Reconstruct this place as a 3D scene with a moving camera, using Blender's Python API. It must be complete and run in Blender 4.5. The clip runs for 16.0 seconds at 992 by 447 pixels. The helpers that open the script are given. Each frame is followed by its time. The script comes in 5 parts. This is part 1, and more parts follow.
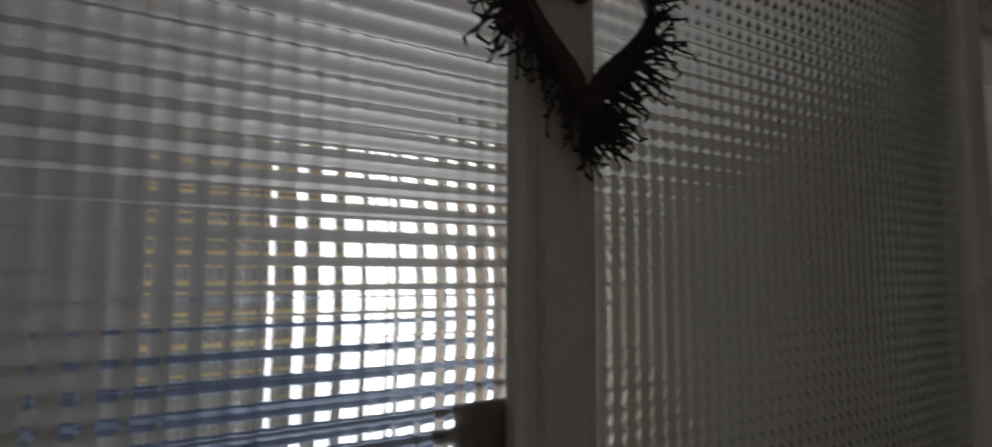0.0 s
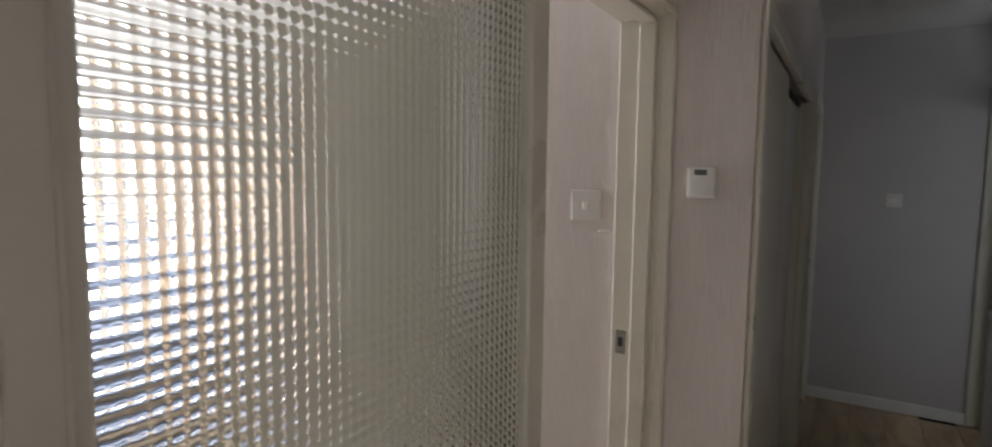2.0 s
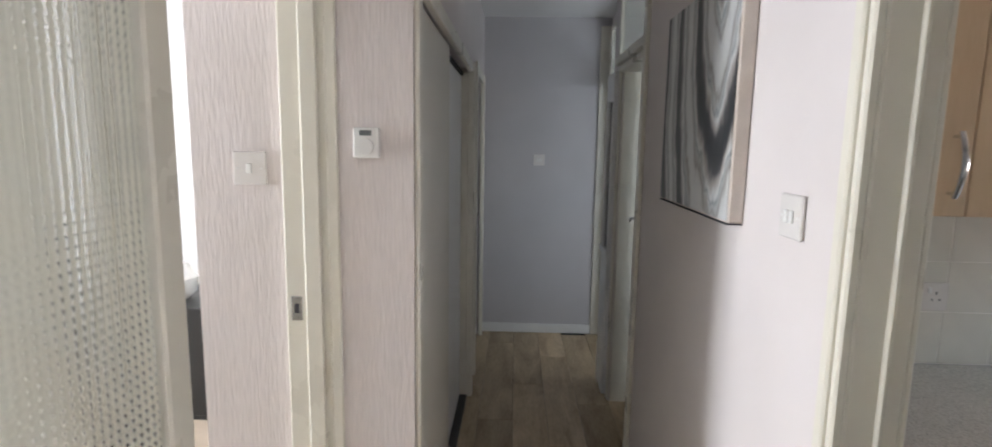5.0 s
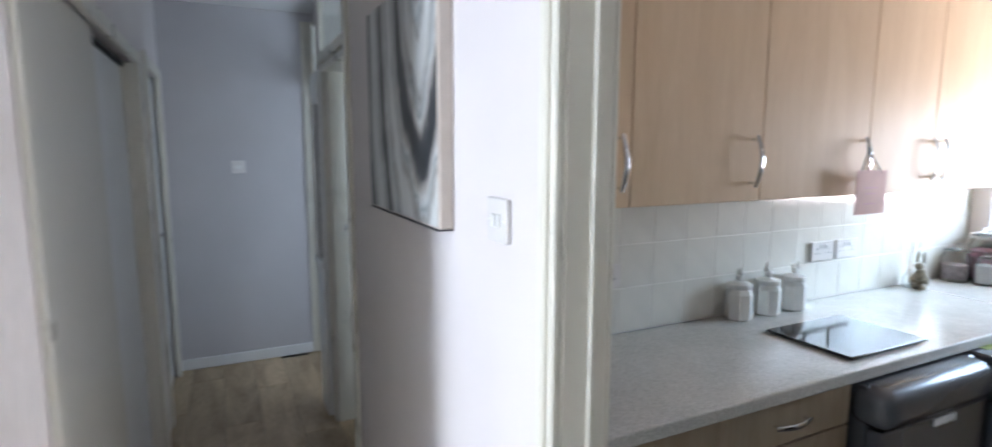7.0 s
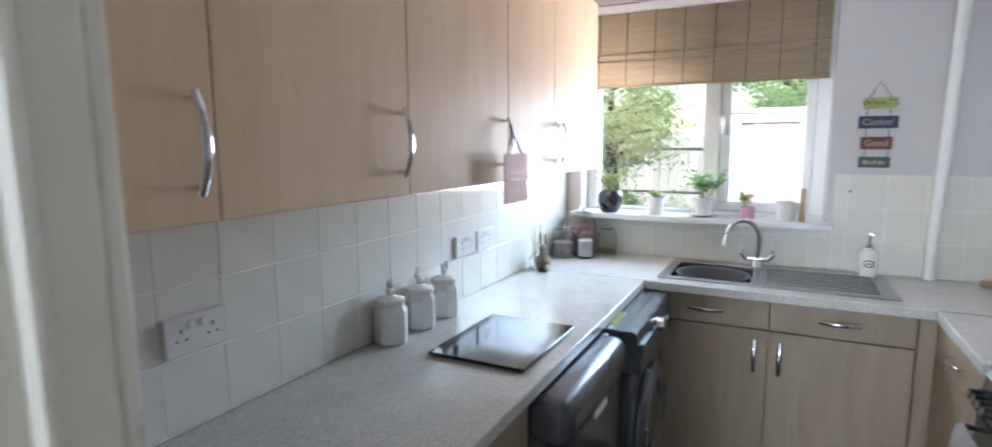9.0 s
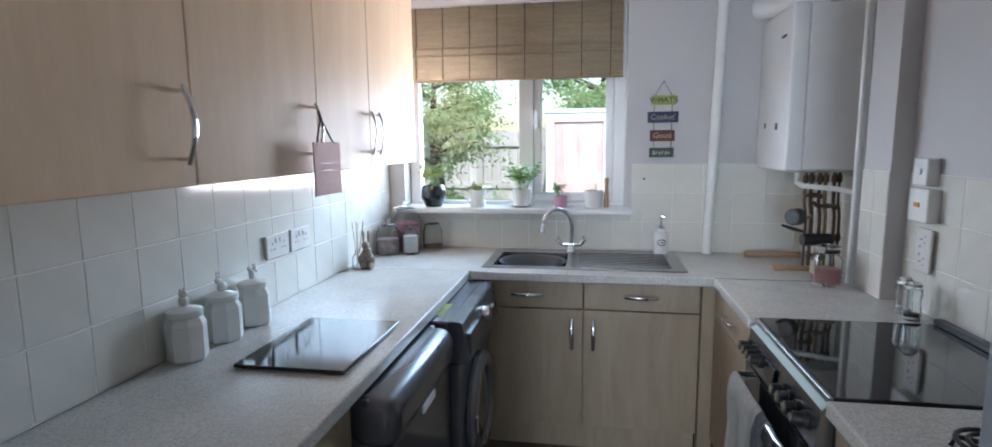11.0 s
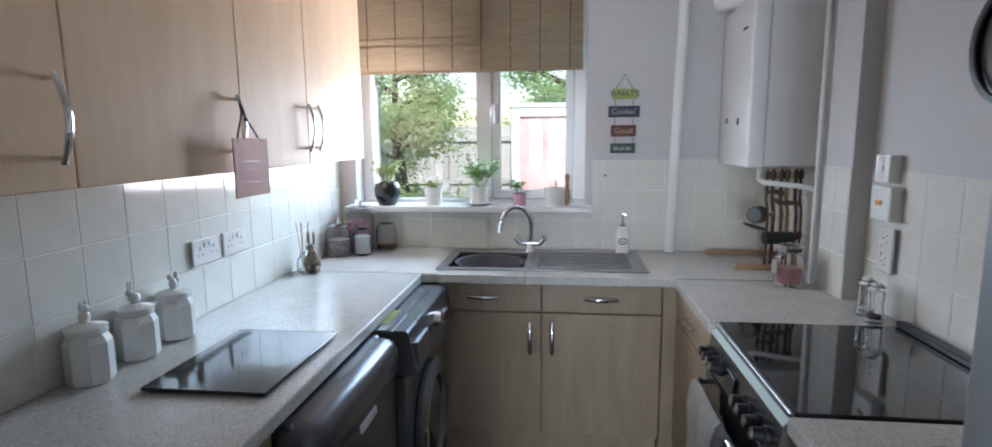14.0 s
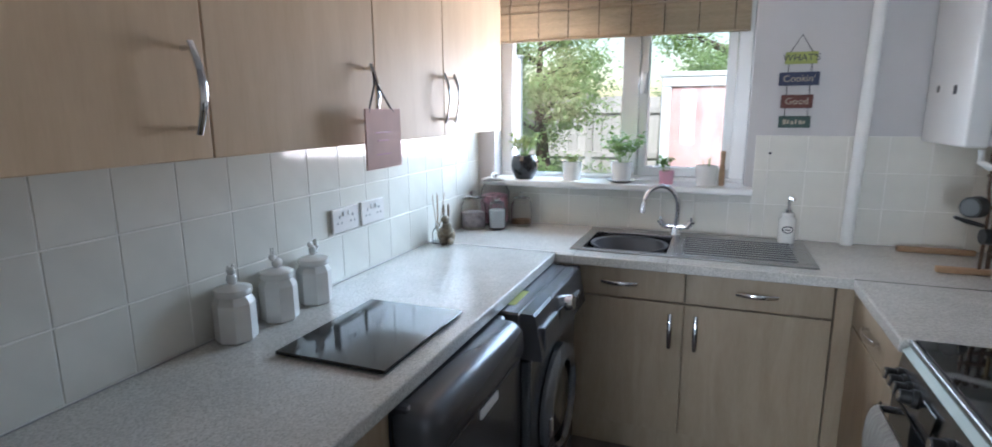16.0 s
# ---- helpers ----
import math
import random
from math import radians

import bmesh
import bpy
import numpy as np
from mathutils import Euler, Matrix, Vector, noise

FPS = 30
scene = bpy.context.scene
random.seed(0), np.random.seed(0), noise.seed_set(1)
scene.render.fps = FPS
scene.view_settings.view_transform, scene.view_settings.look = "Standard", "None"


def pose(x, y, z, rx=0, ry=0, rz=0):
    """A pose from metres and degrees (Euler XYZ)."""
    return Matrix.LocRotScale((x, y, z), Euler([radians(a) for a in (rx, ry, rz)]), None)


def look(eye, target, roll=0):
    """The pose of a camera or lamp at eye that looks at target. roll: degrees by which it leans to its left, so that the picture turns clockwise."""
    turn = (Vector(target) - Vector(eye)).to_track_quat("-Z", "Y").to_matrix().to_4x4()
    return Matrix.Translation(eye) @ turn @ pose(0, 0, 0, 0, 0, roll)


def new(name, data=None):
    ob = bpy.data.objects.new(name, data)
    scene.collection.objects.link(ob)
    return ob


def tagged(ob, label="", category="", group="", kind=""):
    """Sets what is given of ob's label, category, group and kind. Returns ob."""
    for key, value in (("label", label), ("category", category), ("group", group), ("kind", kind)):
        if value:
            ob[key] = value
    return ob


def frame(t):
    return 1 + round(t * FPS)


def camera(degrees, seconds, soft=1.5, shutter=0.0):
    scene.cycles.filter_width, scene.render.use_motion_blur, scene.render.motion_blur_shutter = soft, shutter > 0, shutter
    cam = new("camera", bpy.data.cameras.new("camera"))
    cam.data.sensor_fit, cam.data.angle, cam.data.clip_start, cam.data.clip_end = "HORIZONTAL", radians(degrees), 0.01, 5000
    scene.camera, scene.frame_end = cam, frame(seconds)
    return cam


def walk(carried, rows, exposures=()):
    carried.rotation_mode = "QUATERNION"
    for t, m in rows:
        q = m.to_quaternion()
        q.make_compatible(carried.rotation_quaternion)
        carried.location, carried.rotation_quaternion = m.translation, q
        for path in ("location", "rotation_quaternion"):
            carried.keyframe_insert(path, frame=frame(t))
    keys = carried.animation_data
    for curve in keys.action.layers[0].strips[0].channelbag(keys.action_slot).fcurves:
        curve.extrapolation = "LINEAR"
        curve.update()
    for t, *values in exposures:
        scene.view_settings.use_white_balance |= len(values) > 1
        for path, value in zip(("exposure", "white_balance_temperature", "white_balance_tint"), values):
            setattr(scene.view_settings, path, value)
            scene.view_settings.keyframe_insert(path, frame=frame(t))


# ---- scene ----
cam = camera(82.5, 16.0, soft=1.6, shutter=0.5)
PATH = [
    (0, (1.792, -0.255, 1.567), (0.782, -1.973, 1.732), 0.3),
    (0.5, (1.774, -0.238, 1.554), (0.502, -1.779, 1.655), 0.6),
    (1, (1.746, -0.162, 1.515), (0.346, -1.59, 1.552), 1.2),
    (1.5, (1.723, -0.137, 1.474), (0.167, -1.393, 1.449), 1.3),
    (2, (1.707, -0.137, 1.509), (0.017, -1.193, 1.334), 0.7),
    (2.5, (1.686, -0.12, 1.498), (-0.089, -1.015, 1.275), 0.4),
    (3, (1.678, -0.097, 1.494), (-0.172, -0.813, 1.239), 0.5),
    (3.5, (1.681, -0.086, 1.493), (-0.223, -0.636, 1.227), 0.4),
    (4, (1.682, -0.078, 1.5), (-0.263, -0.452, 1.222), 0.6),
    (6.5, (1.623, -0.071, 1.503), (-0.279, 0.486, 1.235), 0.4),
    (7, (1.538, -0.014, 1.506), (-0.244, 0.853, 1.239), 0.1),
    (7.5, (1.406, 0.124, 1.497), (-0.209, 1.27, 1.218), 0.1),
    (8, (1.284, 0.236, 1.486), (-0.124, 1.628, 1.199), 0.0),
    (8.5, (1.168, 0.32, 1.478), (-0.002, 1.917, 1.193), -0.0),
    (9, (1.107, 0.39, 1.463), (0.207, 2.154, 1.182), -0.3),
    (9.5, (1.097, 0.426, 1.448), (0.378, 2.271, 1.169), -0.4),
    (10, (1.106, 0.437, 1.437), (0.535, 2.334, 1.16), -0.5),
    (12.5, (1.146, 0.457, 1.415), (0.975, 2.43, 1.133), -0.6),
    (13, (1.152, 0.479, 1.417), (0.995, 2.452, 1.135), -0.6),
    (13.5, (1.159, 0.515, 1.423), (1.004, 2.488, 1.138), -0.6),
    (14, (1.179, 0.576, 1.425), (0.939, 2.539, 1.127), -0.6),
    (14.5, (1.189, 0.616, 1.43), (0.823, 2.558, 1.121), -0.6),
    (15, (1.187, 0.652, 1.433), (0.697, 2.564, 1.109), -0.6),
    (15.5, (1.174, 0.682, 1.427), (0.573, 2.558, 1.081), -0.5),
    (16, (1.168, 0.712, 1.425), (0.453, 2.538, 1.034), -0.4),
]
EXPO = [(0, -2.3, 6700, 12), (1.0, -2.0, 6700, 12), (1.5, -1.6, 6900, 14), (2.0, -0.65, 7000, 14), (2.5, -0.2, 7100, 14), (3.0, 0.1, 7000, 13), (3.5, 0.42, 6600, 12), (4.0, 0.55, 6600, 12), (6.5, 1.05, 5900, 10), (8.0, 1.1, 5550, 9), (9.0, 0.92, 5600, 9), (10.0, 0.68, 5450, 9), (12.5, 0.55, 5450, 9), (14.5, 0.53, 5600, 9), (16.0, 0.53, 5550, 9)]
walk(cam, [(t, look(e, g, r)) for t, e, g, r in PATH], EXPO)

# ---- light ----
world = bpy.data.worlds.new("sky")
scene.world = world
world.use_nodes = True
wn = world.node_tree.nodes
sky = wn.new("ShaderNodeTexSky")
sky.sky_type = "NISHITA"
sky.sun_disc = False
sky.air_density = 1.5
sky.sun_elevation = radians(48)
sky.sun_rotation = radians(168)
world.node_tree.links.new(sky.outputs[0], wn["Background"].inputs[0])
wn["Background"].inputs[1].default_value = 0.15
sun = new("sun", bpy.data.lights.new("sun", "SUN"))
sun.data.energy, sun.data.angle, sun.data.color = 4.8, radians(0.5), (1.0, 0.95, 0.87)
sun.matrix_world = look((0.9, -6, 7.2), (0, 0, 0))


def window_light(name, eye, target, w, h, power, col, spread=180):
    la = bpy.data.lights.new(name, "AREA")
    la.shape, la.size, la.size_y, la.energy, la.color = "RECTANGLE", w, h, power, col
    la.spread = radians(spread)
    ob = new(name, la)
    ob.matrix_world = look(eye, target)
    return ob


window_light("kitchen_window_sky", (0.66, 3.53, 1.46), (0.14, 2.788, 1.037), 1.0, 0.50, 5.0, (0.74, 0.88, 1.0), 88)
window_light("kitchen_window_ground", (0.66, 3.52, 1.38), (0.236, 2.786, 1.91), 1.0, 0.46, 7.4, (1.0, 0.85, 0.82), 88)
window_light("kitchen_window_side", (0.74, 3.52, 1.44), (1.511, 2.918, 1.232), 0.9, 0.46, 1.7, (0.90, 0.96, 1.0), 74)
window_light("lounge_window_light", (0.47, -4.05, 1.2), (1.0, 0.0, 1.2), 0.72, 1.1, 105, (0.93, 0.97, 1.0))
window_light("back_room_window_light", (-1.3, 1.47, 1.45), (-1.9, 0.0, 1.0), 1.2, 1.0, 7.5, (0.80, 0.90, 1.0))


# ---- materials ----
def mat(name, col, rough=0.5, metal=0.0, var=0.08, scale=6.0, bump=0.0, bscale=60.0, stretch=(1, 1, 1), fine=0.0, coat=0.0, rvar=0.0):
    m = bpy.data.materials.new(name)
    m.use_nodes = True
    nt = m.node_tree
    n, l = nt.nodes, nt.links
    p = n["Principled BSDF"]
    p.inputs["Roughness"].default_value = rough
    p.inputs["Metallic"].default_value = metal
    p.inputs["Coat Weight"].default_value = coat
    tc, mp = n.new("ShaderNodeTexCoord"), n.new("ShaderNodeMapping")
    mp.inputs["Scale"].default_value = stretch
    l.new(tc.outputs["Object"], mp.inputs["Vector"])
    no = n.new("ShaderNodeTexNoise")
    no.inputs["Scale"].default_value, no.inputs["Detail"].default_value = scale, 5
    l.new(mp.outputs[0], no.inputs["Vector"])
    ramp = n.new("ShaderNodeMapRange")
    ramp.inputs["From Min"].default_value, ramp.inputs["From Max"].default_value = 0.3, 0.7
    ramp.inputs["To Min"].default_value, ramp.inputs["To Max"].default_value = 1 - var, 1 + var
    l.new(no.outputs["Fac"], ramp.inputs["Value"])
    fac = ramp.outputs[0]
    if fine:
        n2 = n.new("ShaderNodeTexNoise")
        n2.inputs["Scale"].default_value, n2.inputs["Detail"].default_value = bscale, 3
        l.new(mp.outputs[0], n2.inputs["Vector"])
        r2 = n.new("ShaderNodeMapRange")
        r2.inputs["From Min"].default_value, r2.inputs["From Max"].default_value = 0.35, 0.65
        r2.inputs["To Min"].default_value, r2.inputs["To Max"].default_value = 1 - fine, 1 + fine
        l.new(n2.outputs["Fac"], r2.inputs["Value"])
        mu = n.new("ShaderNodeMath")
        mu.operation = "MULTIPLY"
        l.new(fac, mu.inputs[0]), l.new(r2.outputs[0], mu.inputs[1])
        fac = mu.outputs[0]
    vm = n.new("ShaderNodeVectorMath")
    vm.operation = "SCALE"
    vm.inputs[0].default_value = col
    l.new(fac, vm.inputs["Scale"])
    l.new(vm.outputs[0], p.inputs["Base Color"])
    if rvar:
        rr = n.new("ShaderNodeMapRange")
        rr.inputs["To Min"].default_value, rr.inputs["To Max"].default_value = max(rough - rvar, 0.02), rough + rvar
        l.new(no.outputs["Fac"], rr.inputs["Value"])
        l.new(rr.outputs[0], p.inputs["Roughness"])
    if bump:
        nb = n.new("ShaderNodeTexNoise")
        nb.inputs["Scale"].default_value, nb.inputs["Detail"].default_value = bscale, 4
        l.new(mp.outputs[0], nb.inputs["Vector"])
        bn = n.new("ShaderNodeBump")
        bn.inputs["Strength"].default_value, bn.inputs["Distance"].default_value = bump, 0.004
        l.new(nb.outputs["Fac"], bn.inputs["Height"])
        l.new(bn.outputs[0], p.inputs["Normal"])
    return m


def glass(name, col=(1, 1, 1), rough=0.0, ior=1.45):
    m = bpy.data.materials.new(name)
    m.use_nodes = True
    p = m.node_tree.nodes["Principled BSDF"]
    p.inputs["Base Color"].default_value = (*col, 1)
    p.inputs["Roughness"].default_value, p.inputs["IOR"].default_value = rough, ior
    p.inputs["Transmission Weight"].default_value = 1.0
    return m


def wood(name, col, dark, scale=3.0, stretch=(1, 1, 1), rough=0.45, rand=0.12, plank=False):
    m = bpy.data.materials.new(name)
    m.use_nodes = True
    nt = m.node_tree
    n, l = nt.nodes, nt.links
    p = n["Principled BSDF"]
    p.inputs["Roughness"].default_value = rough
    tc, mp, oi = n.new("ShaderNodeTexCoord"), n.new("ShaderNodeMapping"), n.new("ShaderNodeObjectInfo")
    mp.inputs["Scale"].default_value = stretch
    l.new(tc.outputs["Object"], mp.inputs["Vector"])
    sh = n.new("ShaderNodeVectorMath")
    sh.operation = "MULTIPLY_ADD"
    sh.inputs[1].default_value = (7.3, 5.1, 9.7)
    cx = n.new("ShaderNodeCombineXYZ")
    for i in range(3):
        l.new(oi.outputs["Random"], cx.inputs[i])
    l.new(cx.outputs[0], sh.inputs[0]), l.new(mp.outputs[0], sh.inputs[2])
    a, b = n.new("ShaderNodeTexNoise"), n.new("ShaderNodeTexNoise")
    a.inputs["Scale"].default_value, a.inputs["Detail"].default_value, a.inputs["Distortion"].default_value = scale, 5, 1.2
    b.inputs["Scale"].default_value, b.inputs["Detail"].default_value = scale * 11, 4
    l.new(sh.outputs[0], a.inputs["Vector"]), l.new(sh.outputs[0], b.inputs["Vector"])
    mx = n.new("ShaderNodeMath")
    mx.operation = "MULTIPLY_ADD"
    mx.inputs[1].default_value = 0.45
    l.new(b.outputs["Fac"], mx.inputs[0]), l.new(a.outputs["Fac"], mx.inputs[2])
    cr = n.new("ShaderNodeValToRGB")
    cr.color_ramp.elements[0].position, cr.color_ramp.elements[1].position = 0.45, 1.0
    cr.color_ramp.elements[0].color, cr.color_ramp.elements[1].color = (*dark, 1), (*col, 1)
    l.new(mx.outputs[0], cr.inputs["Fac"])
    rr = n.new("ShaderNodeMapRange")
    rr.inputs["To Min"].default_value, rr.inputs["To Max"].default_value = 1 - rand, 1 + rand
    l.new(oi.outputs["Random"], rr.inputs["Value"])
    vm = n.new("ShaderNodeVectorMath")
    vm.operation = "SCALE"
    l.new(cr.outputs[0], vm.inputs[0]), l.new(rr.outputs[0], vm.inputs["Scale"])
    l.new(vm.outputs[0], p.inputs["Base Color"])
    bn = n.new("ShaderNodeBump")
    bn.inputs["Strength"].default_value, bn.inputs["Distance"].default_value = 0.12, 0.002
    l.new(b.outputs["Fac"], bn.inputs["Height"]), l.new(bn.outputs[0], p.inputs["Normal"])
    return m


def speckle(name, base, fleck, rough=0.35):
    m = mat(name, base, rough, var=0.05, scale=9, fine=0.16, bscale=190)
    nt = m.node_tree
    n, l = nt.nodes, nt.links
    v = n.new("ShaderNodeTexVoronoi")
    v.inputs["Scale"].default_value = 130
    tc = n.new("ShaderNodeTexCoord")
    l.new(tc.outputs["Object"], v.inputs["Vector"])
    r = n.new("ShaderNodeMapRange")
    r.inputs["From Min"].default_value, r.inputs["From Max"].default_value = 0.12, 0.3
    l.new(v.outputs["Distance"], r.inputs["Value"])
    p = n["Principled BSDF"]
    src = p.inputs["Base Color"].links[0].from_socket
    mx = n.new("ShaderNodeMixRGB")
    mx.inputs[1].default_value = (*fleck, 1)
    l.new(r.outputs[0], mx.inputs[0]), l.new(src, mx.inputs[2])
    l.new(mx.outputs[0], p.inputs["Base Color"])
    return m


M_WALLPAPER = mat("wallpaper", (0.72, 0.66, 0.64), 0.75, var=0.03, scale=3, bump=0.55, bscale=26, stretch=(6, 6, 0.7), fine=0.035)
M_HALL = mat("hall_paint", (0.74, 0.69, 0.68), 0.7, var=0.03, scale=3, bump=0.1, bscale=120)
M_KWALL = mat("kitchen_paint", (0.57, 0.55, 0.545), 0.65, var=0.03, scale=2.5, bump=0.1, bscale=90)
# Hall paint turned greyer: the far end's dimmer light is in the colour.
M_SHADED_HALL = mat("shaded_hall_paint", (0.55, 0.53, 0.54), 0.7, var=0.03, scale=3, bump=0.1, bscale=120)
M_CEIL = mat("ceiling_paint", (0.78, 0.77, 0.76), 0.8, var=0.03, scale=3, bump=0.15, bscale=80)
M_GLOSS = mat("cream_gloss", (0.74, 0.71, 0.62), 0.3, var=0.04, scale=5, bump=0.06, bscale=40, rvar=0.1)
M_DOOR = mat("cream_eggshell", (0.74, 0.72, 0.65), 0.42, var=0.02, scale=3, bump=0.02, bscale=60)
M_POST = mat("grey_post_paint", (0.50, 0.48, 0.43), 0.38, var=0.06, scale=6, bump=0.08, bscale=40)
M_WHITE = mat("white_gloss", (0.80, 0.80, 0.79), 0.28, var=0.03, scale=6, bump=0.03, bscale=60)
M_PLASTIC = mat("white_plastic", (0.82, 0.82, 0.80), 0.35, var=0.03, scale=14)
M_PLATE = mat("aged_plastic", (0.77, 0.74, 0.715), 0.22, var=0.03, scale=14)
M_TILE = mat("glazed_tile", (0.75, 0.73, 0.665), 0.12, var=0.035, scale=9, bump=0.05, bscale=22, coat=0.3, rvar=0.05)
M_GROUT = mat("grout", (0.84, 0.82, 0.77), 0.85, var=0.12, scale=12, bump=0.2, bscale=200)
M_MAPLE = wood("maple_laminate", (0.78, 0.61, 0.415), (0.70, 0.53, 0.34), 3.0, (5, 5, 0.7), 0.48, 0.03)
# Same laminate as the wall units, darkened: base units' shade is in the colour.
M_MAPLE_SHADED = wood("shaded_maple", (0.40, 0.32, 0.225), (0.31, 0.24, 0.16), 3.0, (5, 5, 0.7), 0.42, 0.03)
M_PLANK = wood("oak_laminate", (0.60, 0.47, 0.30), (0.30, 0.21, 0.12), 1.6, (1.2, 5, 1), 0.38, 0.2)
M_WORKTOP = speckle("speckled_worktop", (0.60, 0.59, 0.56), (0.40, 0.40, 0.35), 0.2)
M_CHROME = mat("chrome", (0.78, 0.78, 0.80), 0.10, 1.0, var=0.03)
M_STEEL = mat("brushed_steel", (0.38, 0.38, 0.385), 0.27, 1.0, var=0.08, scale=7, bump=0.06, bscale=80, stretch=(0.3, 6, 1))
M_FRIDGE = mat("silver_enamel", (0.42, 0.47, 0.52), 0.46, 0.45, var=0.04, scale=3, bump=0.03, bscale=160)
M_GRAPHITE = mat("graphite_plastic", (0.115, 0.12, 0.135), 0.27, 0.45, var=0.08, scale=5, coat=0.2)
M_RING = mat("grey_ring", (0.30, 0.31, 0.33), 0.25, 0.7, var=0.05)
M_FASCIA = mat("pale_steel", (0.33, 0.37, 0.34), 0.45, 0.6, var=0.15, scale=7, bump=0.05, bscale=90, stretch=(6, 0.3, 1))
M_BLACK = mat("black_plastic", (0.02, 0.02, 0.02), 0.35, var=0.1)
M_BGLASS = mat("black_glass", (0.012, 0.013, 0.014), 0.04, var=0.05, coat=0.5)
M_SHEET = mat("smoked_board_glass", (0.018, 0.018, 0.019), 0.09, var=0.06, scale=5)
# Near black for dark parts; in the cupboard recess it stands in for shade.
M_DARK = mat("dark_and_shade", (0.03, 0.028, 0.026), 0.8)
M_CERAMIC = mat("white_ceramic", (0.80, 0.79, 0.76), 0.25, var=0.04, scale=16, coat=0.3)
M_COPPER = mat("aged_copper", (0.13, 0.085, 0.06), 0.45, 0.7, var=0.25, scale=22)
M_BRASS = mat("brass", (0.27, 0.20, 0.11), 0.35, 0.9, var=0.2, scale=20)
M_OAK = wood("beech_strip", (0.50, 0.33, 0.19), (0.33, 0.20, 0.11), 4, (1, 6, 6), 0.5, 0.1)
M_BLIND = mat("woven_blind", (0.50, 0.44, 0.35), 0.85, var=0.16, scale=14, bump=0.5, bscale=90, stretch=(0.5, 1, 5), fine=0.18)
M_CANVAS = mat("canvas_edge", (0.66, 0.59, 0.53), 0.8, var=0.06, scale=20, bump=0.2, bscale=260)
M_TWIG = mat("dark_twig", (0.035, 0.024, 0.02), 0.8, var=0.3, scale=40)
M_SOIL = mat("soil", (0.06, 0.04, 0.03), 0.95, var=0.3, scale=60, bump=0.5, bscale=120)
M_LEAF = mat("herb_leaf", (0.16, 0.30, 0.06), 0.5, var=0.35, scale=25)
M_LEAF_Y = mat("pale_leaf", (0.32, 0.38, 0.11), 0.5, var=0.3, scale=25)
M_FOLIAGE = mat("foliage", (0.30, 0.38, 0.19), 0.5, var=0.35, scale=3.0)
M_BARK = mat("bark", (0.12, 0.085, 0.06), 0.9, var=0.3, scale=10, bump=0.6, bscale=30)
M_FENCE = wood("weathered_fence", (0.52, 0.48, 0.44), (0.40, 0.36, 0.32), 2, (4, 4, 0.6), 0.8, 0.15)
# Red lightened towards pink: the washing-out by strong sun is in the colour.
M_RED = mat("sunlit_red_paint", (0.72, 0.44, 0.40), 0.5, var=0.15, scale=4)
M_SHED = mat("pale_shed_board", (0.62, 0.60, 0.56), 0.6, var=0.08, scale=4)
M_GRASS = mat("lawn", (0.10, 0.15, 0.045), 0.9, var=0.3, scale=1.5, fine=0.25, bscale=60, bump=0.5)
M_PAVE = mat("paving", (0.22, 0.21, 0.19), 0.85, var=0.12, scale=2, bump=0.3, bscale=50)
M_PINKGLASS = mat("pink_wax", (0.62, 0.28, 0.28), 0.4, var=0.1)
M_PINK = mat("pink_card", (0.74, 0.50, 0.44), 0.7, var=0.06, scale=12)
M_ROSE = mat("rose_pot", (0.66, 0.36, 0.46), 0.4)
M_BOWL = mat("grey_bowl", (0.12, 0.125, 0.14), 0.5)
M_RABBIT = mat("bronzed_resin", (0.20, 0.16, 0.11), 0.45, 0.3, var=0.4, scale=60, bump=0.4, bscale=120)
M_TOWEL = mat("striped_cotton", (0.38, 0.37, 0.345), 0.95, var=0.2, scale=18, bump=0.6, bscale=140, stretch=(1, 8, 1), fine=0.15)
M_TOWEL_D = mat("dark_cotton", (0.10, 0.10, 0.11), 0.95, var=0.3, scale=30, bump=0.6, bscale=140)
M_BLUE = mat("blue_board", (0.025, 0.033, 0.08), 0.6, var=0.15, scale=30)
M_LIME = mat("lime_board", (0.36, 0.40, 0.11), 0.6, var=0.15, scale=30)
M_RUST = mat("rust_board", (0.115, 0.03, 0.018), 0.6, var=0.15, scale=30)
M_TEAL = mat("teal_board", (0.042, 0.08, 0.068), 0.6, var=0.15, scale=30)
M_CREAM = mat("cream_letter", (0.42, 0.36, 0.28), 0.6)
M_INK = mat("dark_ink", (0.04, 0.04, 0.05), 0.6)
M_SOFA = mat("pale_blue_cloth", (0.33, 0.42, 0.62), 0.9, var=0.1, scale=8, bump=0.3, bscale=160)
M_CARPET = mat("lounge_carpet", (0.50, 0.41, 0.32), 0.95, var=0.15, scale=5, bump=0.5, bscale=180)
M_CURTAIN = mat("cream_curtain", (0.74, 0.61, 0.46), 0.85, var=0.12, scale=5, bump=0.3, bscale=60, stretch=(6, 6, 0.5))
M_VINYL = mat("brown_vinyl", (0.11, 0.085, 0.07), 0.4, var=0.25, scale=6)
M_LCD = mat("grey_display", (0.14, 0.15, 0.15), 0.2)
M_AMBER = mat("amber_neon", (0.75, 0.30, 0.06), 0.3)
M_GLASS = glass("clear_glass")
M_JAR = glass("jar_glass", (0.95, 0.97, 0.97), 0.02)
M_REED = glass("reeded_glass", (0.95, 0.97, 0.95), 0.11, 1.5)
M_SWEETS = mat("mixed_sweets", (0.50, 0.24, 0.30), 0.5, var=0.75, scale=38)
M_POTPOURRI = mat("dusty_potpourri", (0.48, 0.40, 0.42), 0.8, var=0.4, scale=45)
